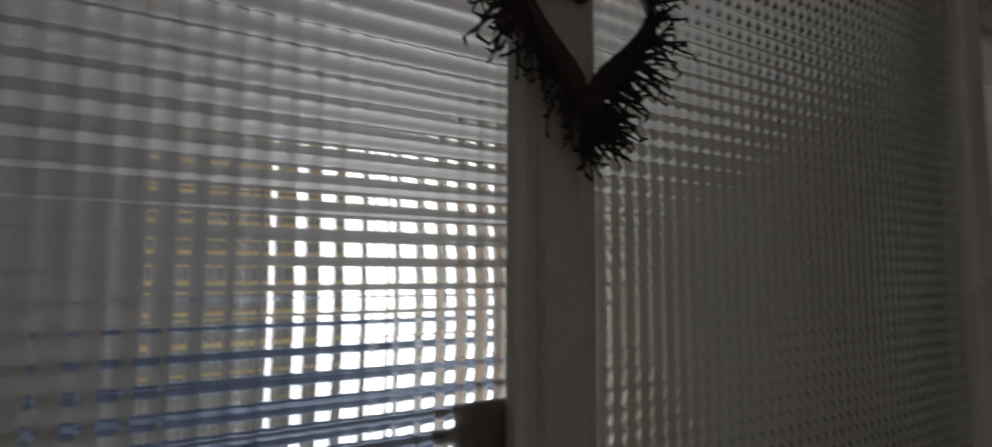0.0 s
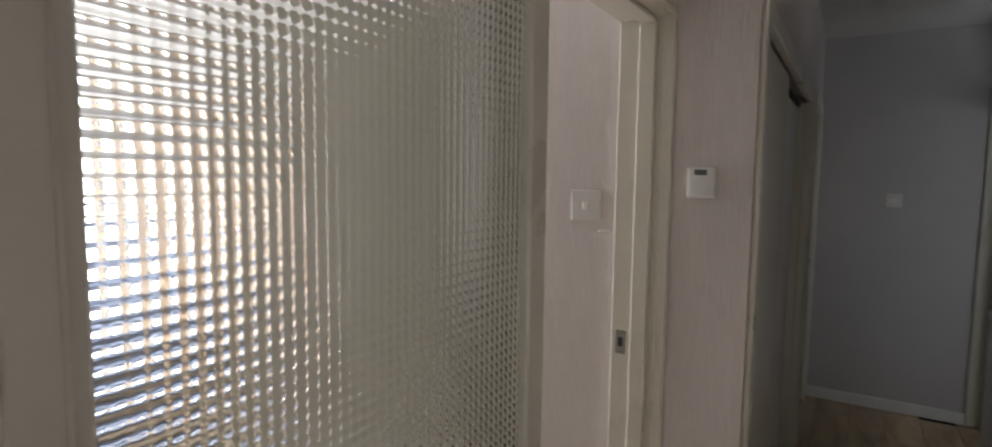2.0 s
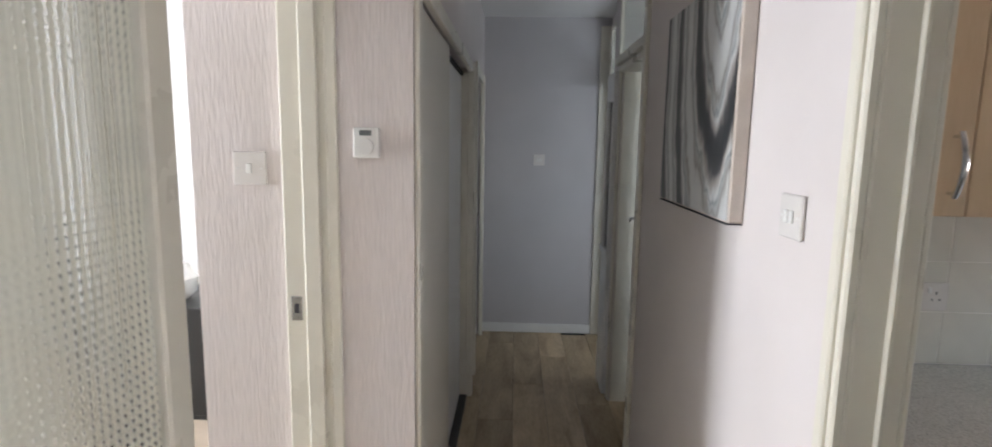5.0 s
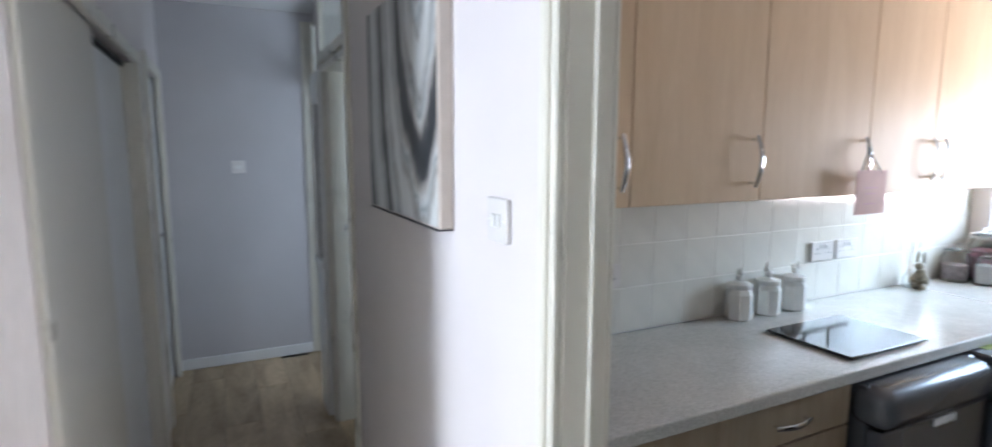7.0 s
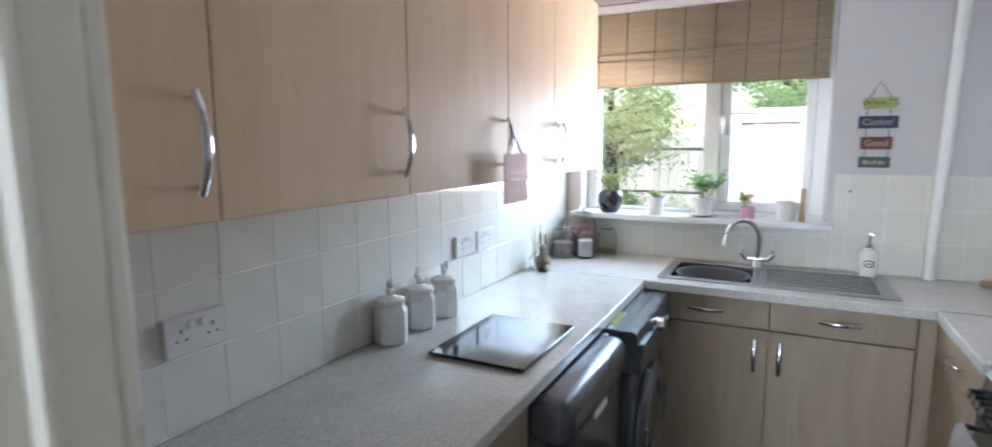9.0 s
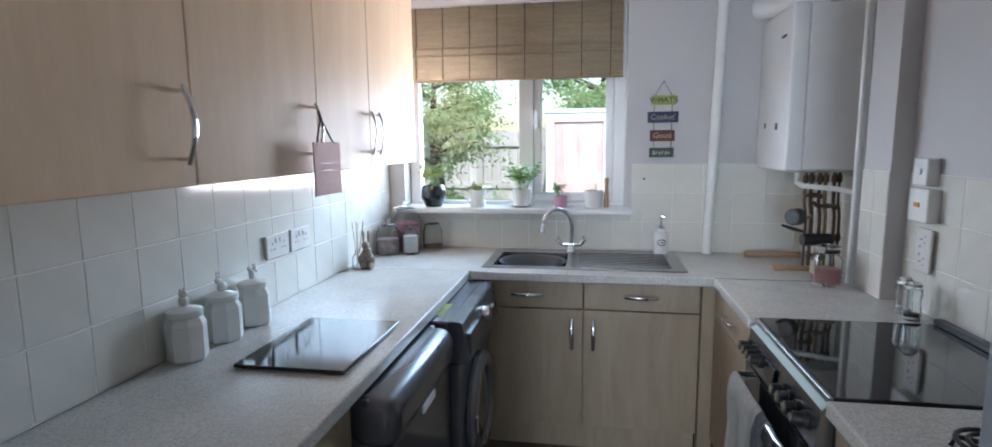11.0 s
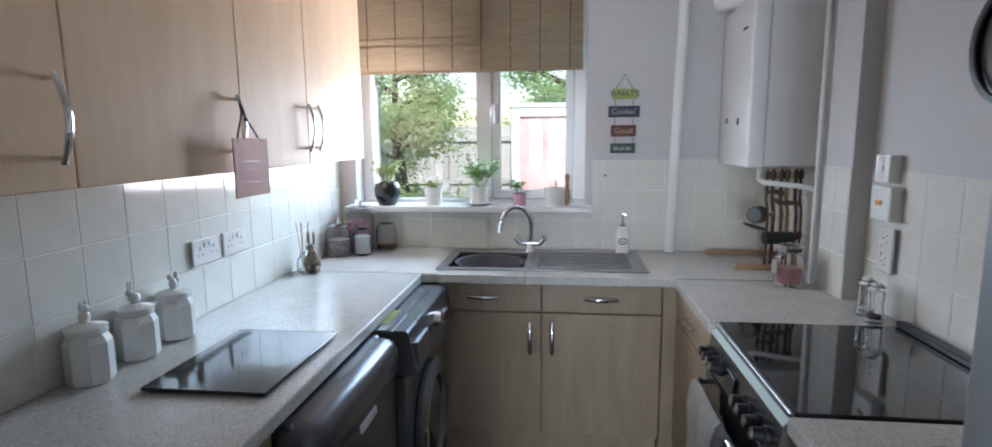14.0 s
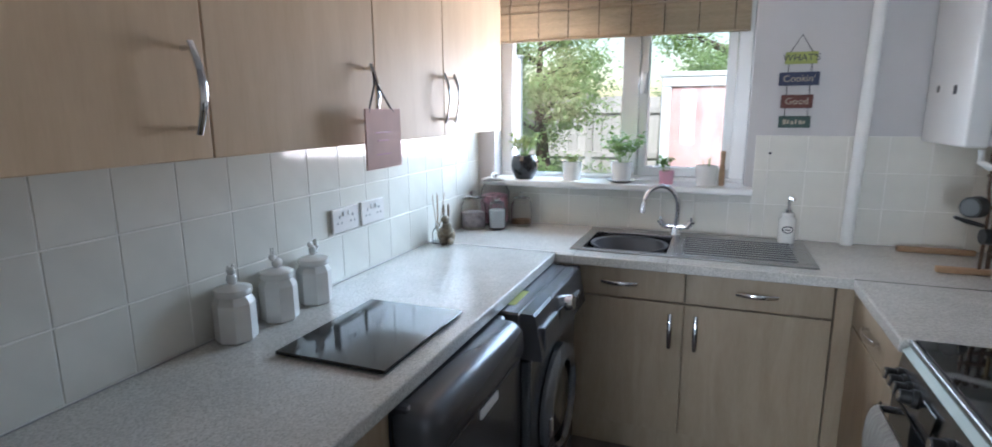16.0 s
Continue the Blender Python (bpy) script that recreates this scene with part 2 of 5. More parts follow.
M_SALT = mat("white_salt", (0.75, 0.72, 0.72), 0.8, var=0.1, scale=50)
M_NUTS = mat("brown_nuts", (0.22, 0.14, 0.08), 0.7, var=0.5, scale=60)


def marble_paint():
    m = bpy.data.materials.new("marbled_painting")
    m.use_nodes = True
    nt = m.node_tree
    n, l = nt.nodes, nt.links
    p = n["Principled BSDF"]
    p.inputs["Roughness"].default_value = 0.35
    tc, mp = n.new("ShaderNodeTexCoord"), n.new("ShaderNodeMapping")
    mp.inputs["Scale"].default_value = (1.0, 0.0, 0.40)
    mp.inputs["Location"].default_value = (-0.20, 0.0, -0.755)
    l.new(tc.outputs["Object"], mp.inputs["Vector"])
    w = n.new("ShaderNodeTexWave")
    w.wave_type, w.rings_direction = "RINGS", "Y"
    w.inputs["Scale"].default_value, w.inputs["Distortion"].default_value = 1.9, 2.6
    w.inputs["Detail"].default_value, w.inputs["Detail Scale"].default_value, w.inputs["Detail Roughness"].default_value = 4, 2.6, 0.62
    l.new(mp.outputs[0], w.inputs["Vector"])
    cr = n.new("ShaderNodeValToRGB")
    e = cr.color_ramp.elements
    e[0].position, e[0].color = 0.0, (0.03, 0.033, 0.037, 1)
    e[1].position, e[1].color = 1.0, (0.66, 0.67, 0.66, 1)
    for pos, c in ((0.10, (0.07, 0.07, 0.075)), (0.22, (0.36, 0.33, 0.31)), (0.40, (0.66, 0.67, 0.66)), (0.52, (0.27, 0.30, 0.31)), (0.60, (0.48, 0.50, 0.50)), (0.78, (0.30, 0.285, 0.27)), (0.88, (0.60, 0.61, 0.60))):
        q = e.new(pos)
        q.color = (*c, 1)
    l.new(w.outputs["Fac"], cr.inputs["Fac"])
    l.new(cr.outputs[0], p.inputs["Base Color"])
    bn = n.new("ShaderNodeBump")
    bn.inputs["Strength"].default_value, bn.inputs["Distance"].default_value = 0.4, 0.003
    l.new(w.outputs["Fac"], bn.inputs["Height"]), l.new(bn.outputs[0], p.inputs["Normal"])
    return m


M_MAPLE.node_tree.nodes["Principled BSDF"].inputs["Specular IOR Level"].default_value = 0.22
M_ART = marble_paint()
fo = M_FOLIAGE.node_tree
ft = fo.nodes.new("ShaderNodeBsdfTranslucent")
ft.inputs[0].default_value = (0.50, 0.62, 0.26, 1)
fm = fo.nodes.new("ShaderNodeMixShader")
fm.inputs[0].default_value = 0.6
fo.links.new(fo.nodes["Principled BSDF"].outputs[0], fm.inputs[1])
fo.links.new(ft.outputs[0], fm.inputs[2])
fo.links.new(fm.outputs[0], fo.nodes["Material Output"].inputs[0])
cu = M_CURTAIN.node_tree
tc2 = cu.nodes.new("ShaderNodeBsdfTranslucent")
tc2.inputs[0].default_value = (0.86, 0.72, 0.54, 1)
mc2 = cu.nodes.new("ShaderNodeMixShader")
mc2.inputs[0].default_value = 0.62
cu.links.new(cu.nodes["Principled BSDF"].outputs[0], mc2.inputs[1])
cu.links.new(tc2.outputs[0], mc2.inputs[2])
cu.links.new(mc2.outputs[0], cu.nodes["Material Output"].inputs[0])
bl = M_BLIND.node_tree
tr = bl.nodes.new("ShaderNodeBsdfTranslucent")
tr.inputs[0].default_value = (0.72, 0.56, 0.34, 1)
ms = bl.nodes.new("ShaderNodeMixShader")
ms.inputs[0].default_value = 0.42
bl.links.new(bl.nodes["Principled BSDF"].outputs[0], ms.inputs[1])
bl.links.new(tr.outputs[0], ms.inputs[2])
bl.links.new(ms.outputs[0], bl.nodes["Material Output"].inputs[0])


# ---- building helpers ----
def box(bm, x0, x1, y0, y1, z0, z1, bev=0.0, seg=1):
    r = bmesh.ops.create_cube(bm, size=1.0, matrix=Matrix.Translation(((x0 + x1) / 2, (y0 + y1) / 2, (z0 + z1) / 2)) @ Matrix.Diagonal((x1 - x0, y1 - y0, z1 - z0, 1)))
    if bev:
        es = list({e for v in r["verts"] for e in v.link_edges})
        bmesh.ops.bevel(bm, geom=es, offset=bev, segments=seg, affect="EDGES", profile=0.5)
    return bm


def cyl(bm, p0, p1, r0, r1=None, seg=16, caps=True):
    p0, p1 = Vector(p0), Vector(p1)
    d = p1 - p0
    q = d.to_track_quat("Z", "Y").to_matrix().to_4x4()
    bmesh.ops.create_cone(bm, cap_ends=caps, segments=seg, radius1=r0, radius2=r0 if r1 is None else r1, depth=d.length, matrix=Matrix.Translation((p0 + p1) / 2) @ q)
    return bm


def lathe(bm, cx, cy, prof, seg=24):
    rings = []
    for r, z in prof:
        rings.append([bm.verts.new((cx + max(r, 0.0004) * math.cos(2 * math.pi * i / seg), cy + max(r, 0.0004) * math.sin(2 * math.pi * i / seg), z)) for i in range(seg)])
    for a, b in zip(rings, rings[1:]):
        for i in range(seg):
            bm.faces.new((a[i], a[(i + 1) % seg], b[(i + 1) % seg], b[i]))
    bm.faces.new(list(reversed(rings[0])))
    bm.faces.new(rings[-1])
    return bm


def tube(bm, pts, r, seg=10):
    pts = [Vector(p) for p in pts]
    rings, made = [], []
    for i, p in enumerate(pts):
        d = (pts[min(i + 1, len(pts) - 1)] - pts[max(i - 1, 0)]).normalized()
        up = Vector((0, 0, 1)) if abs(d.z) < 0.95 else Vector((1, 0, 0))
        a = d.cross(up).normalized()
        b = d.cross(a).normalized()
        rr = r[i] if isinstance(r, (list, tuple)) else r
        rings.append([bm.verts.new(p + rr * (math.cos(2 * math.pi * k / seg) * a + math.sin(2 * math.pi * k / seg) * b)) for k in range(seg)])
    for a, b in zip(rings, rings[1:]):
        for k in range(seg):
            made.append(bm.faces.new((a[k], a[(k + 1) % seg], b[(k + 1) % seg], b[k])))
    made.append(bm.faces.new(list(reversed(rings[0]))))
    made.append(bm.faces.new(rings[-1]))
    bmesh.ops.recalc_face_normals(bm, faces=made)
    return bm


def ball(bm, c, rx, ry, rz, seg=12):
    bmesh.ops.create_uvsphere(bm, u_segments=seg, v_segments=max(6, seg // 2), radius=1.0, matrix=Matrix.Translation(c) @ Matrix.Diagonal((rx, ry, rz, 1)))
    return bm


def bm_new():
    return bmesh.new()


def thing(name, loc, label, category, group="", kind=""):
    e = new(name)
    e.location = loc
    e.empty_display_size = 0.05
    e["base"] = loc
    return tagged(e, label, category, group, kind)


def part(name, bm, material, parent=None, label="", smooth=False):
    me = bpy.data.meshes.new(name)
    bm.to_mesh(me)
    bm.free()
    me.materials.append(material)
    if smooth:
        for p in me.polygons:
            p.use_smooth = True
        me.set_sharp_from_angle(angle=radians(40))
    ob = new(name, me)
    if parent is not None:
        ob.parent = parent
        if parent.type == "EMPTY":
            ob.matrix_parent_inverse = Matrix.Translation(parent.location).inverted()
    return tagged(ob, label)


def solo(name, bm, material, label, category, group="", kind="", smooth=False):
    return tagged(part(name, bm, material, None, "", smooth), label, category, group, kind)


def bx(*a, **k):
    return box(bm_new(), *a, **k)


def structure(name, boxes, material, label, category):
    bm = bm_new()
    for b in boxes:
        box(bm, *b)
    return solo(name, bm, material, label, category, kind="structure")


# ---- structure ----
CEIL = 2.42
KY0, KY1, KX1 = 0.585, 3.45, 2.20
HY = 0.465
structure("floor", [(-2.8, 2.75, -0.64, 0.66, -0.10, -0.008)], M_DARK, "dark subfloor beneath the hall laminate", "floor")
structure("kitchen_floor", [(-0.1, 2.3, 0.53, 3.45, -0.10, 0.0)], M_VINYL, "dark brown vinyl kitchen floor", "floor")
structure("lounge_floor", [(-2.0, 4.2, -4.1, -0.64, -0.10, 0.0)], M_CARPET, "grey brown carpet in the lounge", "floor")
structure("ceiling", [(-2.9, 4.3, -4.3, 3.8, CEIL, CEIL + 0.12)], M_CEIL, "white painted ceiling", "ceiling")
structure("wall_kitchen_west", [(-0.10, 0.0, 0.556, 3.70, 0, CEIL)], M_KWALL, "pale painted kitchen wall behind the units", "wall")
structure("wall_kitchen_north", [(0.0, 0.09, 3.45, 3.70, 0, CEIL), (1.285, 2.2, 3.45, 3.70, 0, CEIL), (0.09, 1.285, 3.45, 3.70, 0, 1.055), (0.09, 1.285, 3.45, 3.70, 2.185, CEIL)], M_KWALL, "pale painted kitchen window wall", "wall")
structure("wall_kitchen_east", [(2.20, 2.32, 0.465, 3.70, 0, CEIL)], M_KWALL, "pale painted kitchen side wall", "wall")
structure("wall_hall_kitchen", [(-0.77, 0.758, HY, 0.556, 0, CEIL), (1.56, 2.20, HY, 0.585, 0, CEIL), (0.758, 1.56, HY, 0.556, 1.95, CEIL), (2.20, 2.75, HY, 0.585, 0, CEIL)], M_HALL, "pinkish white hall wall with a picture", "wall")
structure("wall_corridor_north", [(-1.80, -1.505, 0.497, 0.66, 0, CEIL), (-2.69, -1.80, 0.615, 0.70, 2.34, CEIL), (-1.505, -0.77, HY, 0.585, 2.34, CEIL), (-2.69, -2.60, 0.615, 0.70, 0, 2.34)], M_HALL, "pale corridor wall between doors", "wall")
structure("wall_corridor_end", [(-2.79, -2.69, -0.43, 0.70, 0, CEIL)], M_SHADED_HALL, "plain corridor end wall, its dim light put into grey paint", "wall")
structure("wall_corridor_south", [(-2.69, -2.61, -0.43, -0.33, 0, CEIL), (-1.83, -1.525, -0.43, -0.33, 0, CEIL), (-2.61, -1.83, -0.43, -0.33, 1.93, CEIL), (-1.525, 0.21, -0.43, -0.33, 1.905, CEIL)], M_HALL, "pale corridor wall with cupboard and door", "wall")
structure("wall_thermostat", [(0.21, 0.268, -0.53, -0.33, 0, CEIL), (0.21, 0.266, -0.665, -0.5305, 1.931, CEIL)], M_WALLPAPER, "textured pinkish wallpaper beside the lounge door", "wall")
structure("wall_lounge_switch", [(0.10, 0.238, -0.912, -0.665, 0, CEIL)], M_WALLPAPER, "textured pinkish wallpaper inside the lounge", "wall")
structure("wall_hall_end", [(2.65, 2.75, -0.64, HY, 0, CEIL)], M_HALL, "pale hall wall behind the walker", "wall")
structure("wall_over_screen", [(0.268, 2.65, -0.66, -0.53, 2.03, CEIL)], M_HALL, "pale wall over the glazed screen", "wall")
structure("wall_lounge_west", [(-2.0, -1.9, -4.1, -0.43, 0, CEIL), (-1.9, -1.55, -0.53, -0.43, 0, CEIL), (-1.525, 0.10, -0.97, -0.952, 0, CEIL)], M_CEIL, "white lounge wall", "wall")
structure("wall_lounge_east", [(4.1, 4.2, -4.1, -0.43, 0, CEIL), (2.65, 4.1, -0.66, -0.55, 0, CEIL)], M_CEIL, "white lounge wall", "wall")
structure("wall_lounge_south", [(-2.0, -1.0, -4.2, -4.0, 0, CEIL), (1.65, 4.2, -4.2, -4.0, 0, CEIL), (-1.0, 1.65, -4.2, -4.0, 0, 0.55), (-1.0, 1.65, -4.2, -4.0, 1.82, CEIL)], M_CEIL, "white lounge window wall", "wall")
# Recess coloured near black to hold the cupboard's inner shade.
structure("cupboard_recess", [(-1.525, 0.10, -0.95, -0.93, 0, 2.2), (0.10, 0.12, -0.66, -0.53, 0, 2.2), (-1.545, -1.525, -0.95, -0.43, 0, 2.2), (-1.525, 0.10, -0.93, -0.43, 1.935, 1.95)], M_DARK, "inside of the corridor cupboard, its shade put into the colour", "wall")
structure("room_beyond_north", [(-2.8, -1.9, 1.5, 1.6, 0, CEIL), (-0.7, -0.1, 1.5, 1.6, 0, CEIL), (-1.9, -0.7, 1.5, 1.6, 0, 0.95), (-1.9, -0.7, 1.5, 1.6, 1.95, CEIL), (-2.8, -2.7, 0.70, 1.5, 0, CEIL), (-2.8, -0.1, 0.66, 1.6, -0.1, 0.0)], M_CEIL, "white room behind the corridor doors", "wall")
structure("room_beyond_south", [(-2.8, -0.9, -1.1, -1.0, 0, CEIL), (-2.8, -2.7, -1.0, -0.43, 0, CEIL)], M_CEIL, "white room behind the corridor door", "wall")


def trim(name, boxes, label, material=M_GLOSS, bev=0.004):
    bm = bm_new()
    for b in boxes:
        box(bm, *b, bev=bev)
    return solo(name, bm, material, label, "trim", kind="structure")


# skirting
trim("baseboard_corridor_end", [(-2.69, -2.675, -0.33, 0.535, 0.0, 0.075)], "white painted skirting on the end wall", M_WHITE)
trim("baseboard_hall", [(-0.77, 0.66, 0.450, HY, 0.0, 0.075)], "white painted skirting under the picture", M_WHITE)
trim("baseboard_thermostat", [(0.268, 0.282, -0.53, -0.33, 0.0, 0.075)], "white painted skirting", M_WHITE)

# kitchen doorway
trim("trim_kitchen_door", [(0.752, 0.778, 0.440, HY, 0, 1.98), (0.779, 0.797, 0.446, HY, 0, 1.95), (1.532, 1.60, 0.446, HY, 0, 1.98), (0.797, 1.532, 0.446, HY, 1.92, 1.98),
                           (0.758, 0.796, HY, 0.556, 0, 1.95), (1.530, 1.560, HY, 0.585, 0, 1.95), (0.796, 1.530, HY, 0.556, 1.91, 1.95),
                           (0.796, 0.806, 0.512, 0.524, 0, 1.91), (0.735, 0.792, 0.556, 0.570, 0, 1.97)], "cream gloss kitchen door lining and architrave")

# lounge doorway
trim("trim_lounge_door", [(0.238, 0.272, -0.665, -0.53, 0, 1.93), (0.272, 0.283, -0.61, -0.565, 0, 1.89), (0.268, 0.278, -0.548, -0.518, 0, 1.925),
                          (0.272, 0.90, -0.665, -0.53, 1.90, 1.93), (0.283, 0.90, -0.61, -0.565, 1.888, 1.90), (0.268, 0.90, -0.548, -0.518, 1.903, 1.935), (0.272, 0.90, -0.655, -0.54, 1.932, 2.03),
                          (0.902, 0.957, -0.62, -0.545, 0, 2.03)], "cream gloss lounge door lining with stop")
# glazed screen frame
trim("trim_glazed_screen", [(1.541, 1.605, -0.567, -0.545, 0, 2.03), (2.40, 2.47, -0.655, -0.545, 0, 2.03), (0.957, 1.541, -0.655, -0.545, 1.985, 2.03), (1.607, 2.40, -0.655, -0.545, 1.985, 2.03),
                            (0.957, 1.541, -0.655, -0.545, 0, 0.20), (1.607, 2.40, -0.655, -0.545, 0, 0.20), (1.556, 1.592, -0.545, -0.542, 0, 2.03), (2.47, 2.65, -0.64, -0.56, 0, 2.03)], "grey cream painted frame of the glazed screen", M_POST)


def reeded_pane(name, x0, x1, z0, z1, yc, label):
    """A pane pressed into small square lenses on one face."""
    cell, sub = 0.0132, 6
    nx, nz = int((x1 - x0) / cell) * sub, int((z1 - z0) / cell) * sub
    xs, zs = np.linspace(x0, x1, nx + 1), np.linspace(z0, z1, nz + 1)
    hx = 1 - (2 * (np.arange(nx + 1) % sub) / sub - 1) ** 2
    hz = 1 - (2 * (np.arange(nz + 1) % sub) / sub - 1) ** 2
    X, Z = np.meshgrid(xs, zs)
    Y = yc + 0.003 + 0.0015 * (0.85 * hx[None, :] + 1.2 * hz[:, None])
    front = np.stack([X, Y, Z], -1).reshape(-1, 3)
    back = np.array([(x0, yc - 0.003, z0), (x1, yc - 0.003, z0), (x1, yc - 0.003, z1), (x0, yc - 0.003, z1)])
    w = nx + 1
    i = np.arange(nz)[:, None] * w + np.arange(nx)[None, :]
    quads = np.stack([i + 1, i, i + w, i + w + 1], -1).reshape(-1, 4).tolist()
    k = len(front)
    bot, top = list(range(0, w)), list(range(nz * w, nz * w + w))
    lef, rig = list(range(0, nz * w + 1, w)), list(range(nx, nz * w + w, w))
    quads += [[k, k + 1, k + 2, k + 3][::1]]
    quads += [bot + [k + 1, k], top[::-1] + [k + 3, k + 2], lef[::-1] + [k, k + 3], rig + [k + 2, k + 1]]
    me = bpy.data.meshes.new(name)
    me.from_pydata(np.vstack([front, back]).tolist(), [], quads)
    me.materials.append(M_REED)
    sm = np.zeros(len(me.polygons), dtype=bool)
    sm[: nx * nz] = True
    me.polygons.foreach_set("use_smooth", sm)
    ob = new(name, me)
    ob.visible_shadow = False
    return tagged(ob, label, "glass pane", kind="structure")


reeded_pane("window_1", 0.952, 1.546, 0.19, 1.992, -0.562, "square reeded textured glass pane beside the lounge door")
reeded_pane("window_2", 1.602, 2.408, 0.19, 1.992, -0.562, "square reeded textured glass pane in the hall screen")

# lounge door leaf, standing open behind the reeded pane
ld = thing("door_1", (0.86, -1.04, 0), "cream flush lounge door standing wide open", "door", kind="structure")
part("leaf", bx(0.884, 0.922, -1.255, -0.672, 0.008, 1.885, bev=0.003), M_GLOSS, ld)
bm = bm_new()
cyl(bm, (0.922, -1.20, 1.03), (0.965, -1.20, 1.03), 0.010)
cyl(bm, (0.96, -1.205, 1.03), (0.96, -1.10, 1.03), 0.009)
part("handle", bm, M_CHROME, ld, "chrome lever handle", True)

# corridor doors
def glazed_fanlight(name, x0, x1, y, label):
    t = thing(name, ((x0 + x1) / 2, y, 2.05), label, "fanlight", kind="structure")
    bm = bm_new()
    for b in ((x0, x1, y - 0.02, y + 0.06, 1.917, 1.96), (x0, x1, y - 0.005, y + 0.06, 2.31, 2.338), (x0, x0 + 0.04, y - 0.005, y + 0.06, 1.96, 2.31), (x1 - 0.04, x1, y - 0.005, y + 0.06, 1.96, 2.31)):
        box(bm, *b, bev=0.003)
    part("frame", bm, M_GLOSS, t)
    p = part("pane", bx(x0 + 0.04, x1 - 0.04, y + 0.01, y + 0.016, 1.96, 2.31), M_REED, t)
    p.visible_shadow = False


glazed_fanlight("fanlight", -1.50, -0.77, 0.47, "glazed fanlight over the corridor door left ajar")
glazed_fanlight("fanlight", -2.60, -1.80, 0.60, "glazed fanlight over the far corridor door")
trim("trim_corridor_north", [(-0.80, -0.745, 0.447, HY, 0, 2.36), (-1.5035, -1.49, 0.500, 0.66, 0, 2.36), (-1.56, -1.507, 0.486, 0.497, 0, 2.36), (-2.689, -2.672, 0.535, 0.614, 0, 2.36),
                             (-0.80, -0.77, HY, 0.585, 0, 1.90), (-1.49, -0.80, HY + 0.005, 0.585, 1.885, 1.915), (-1.80, -1.77, 0.664, 0.70, 0, 1.90)], "cream gloss corridor door linings")
HINGE = Matrix.Translation((-0.80, 0.49, 0)) @ Matrix.Rotation(radians(-9.5), 4, "Z")
d2 = thing("door_2", (-1.1, 0.56, 0), "white painted corridor door standing ajar", "door", kind="structure")
b = box(bm_new(), -0.66, -0.004, 0.0, 0.038, 0.012, 1.88, bev=0.003)
b.transform(HINGE)
part("leaf", b, M_WHITE, d2)
b = bm_new()
box(b, -0.625, -0.595, -0.006, 0.0, 1.00, 1.15, bev=0.002)
cyl(b, (-0.61, -0.006, 1.10), (-0.61, -0.045, 1.10), 0.009)
cyl(b, (-0.615, -0.042, 1.10), (-0.51, -0.042, 1.10), 0.008)
b.transform(HINGE)
part("handle", b, M_CHROME, d2, "chrome lever handle", True)
b = box(bm_new(), -0.615, -0.605, -0.0085, -0.006, 1.02, 1.045)
b.transform(HINGE)
part("keyhole", b, M_INK, d2, "dark keyhole")
d3 = thing("door_3", (-1.66, 0.49, 0), "white half-glazed door folded back beside the far doorway", "door", kind="structure")
b = bm_new()
for q in ((-1.795, -1.565, 0.012, 0.885), (-1.795, -1.762, 0.885, 1.74), (-1.598, -1.565, 0.885, 1.74), (-1.795, -1.565, 1.74, 1.90)):
    box(b, q[0], q[1], 0.462, 0.494, q[2], q[3], bev=0.003)
part("leaf", b, M_WHITE, d3)
part("rail", bx(-1.80, -1.562, 0.452, 0.462, 0.85, 0.89, bev=0.004), M_WHITE, d3, "moulded middle rail")
part("pane", bx(-1.762, -1.598, 0.476, 0.482, 0.885, 1.74), M_SHEET, d3, "dark glass pane")
for z in (0.25, 1.68):
    part("hinge", cyl(bm_new(), (-1.802, 0.470, z), (-1.802, 0.470, z + 0.09), 0.007, seg=10), M_STEEL, d3, "steel hinge", True)
trim("trim_corridor_south", [(0.205, 0.262, -0.3295, -0.316, 0, 1.93), (-1.56, -1.50, -0.345, -0.312, 0, 1.93), (-1.50, 0.205, -0.345, -0.318, 1.88, 1.93), (-1.525, -1.50, -0.43, -0.345, 0, 1.88), (0.180, 0.2095, -0.43, -0.331, 0, 1.88),
                             (-1.87, -1.81, -0.345, -0.315, 0, 1.98), (-2.63, -2.57, -0.345, -0.315, 0, 1.98), (-2.57, -1.87, -0.345, -0.318, 1.92, 1.98)], "cream gloss cupboard and door frames")
cp = thing("cupboard_door", (-0.65, -0.38, 0), "pair of plain cream sliding cupboard doors", "door", kind="structure")
part("panel", bx(-0.66, 0.178, -0.372, -0.350, 0.016, 1.879, bev=0.002), M_DOOR, cp)
part("panel", bx(-1.497, -0.62, -0.405, -0.383, 0.016, 1.856, bev=0.002), M_WHITE, cp, "white rear sliding panel")
part("track", bx(-1.498, 0.178, -0.41, -0.374, 1.858, 1.8785, bev=0.002), M_DARK, cp, "dark metal top track")
part("bottom_track", bx(-1.498, 0.178, -0.41, -0.340, 0.0, 0.014, bev=0.002), M_BLACK, cp, "black floor track")
d4 = thing("door_4", (-2.2, -0.38, 0), "closed white corridor door", "door", kind="structure")
part("leaf", bx(-2.57, -1.87, -0.40, -0.36, 0.01, 1.915, bev=0.003), M_WHITE, d4)
bm = bm_new()
cyl(bm, (-1.95, -0.36, 1.03), (-1.95, -0.32, 1.03), 0.009)
cyl(bm, (-1.945, -0.32, 1.03), (-2.05, -0.32, 1.03), 0.008)
part("handle", bm, M_CHROME, d4, "chrome lever handle", True)

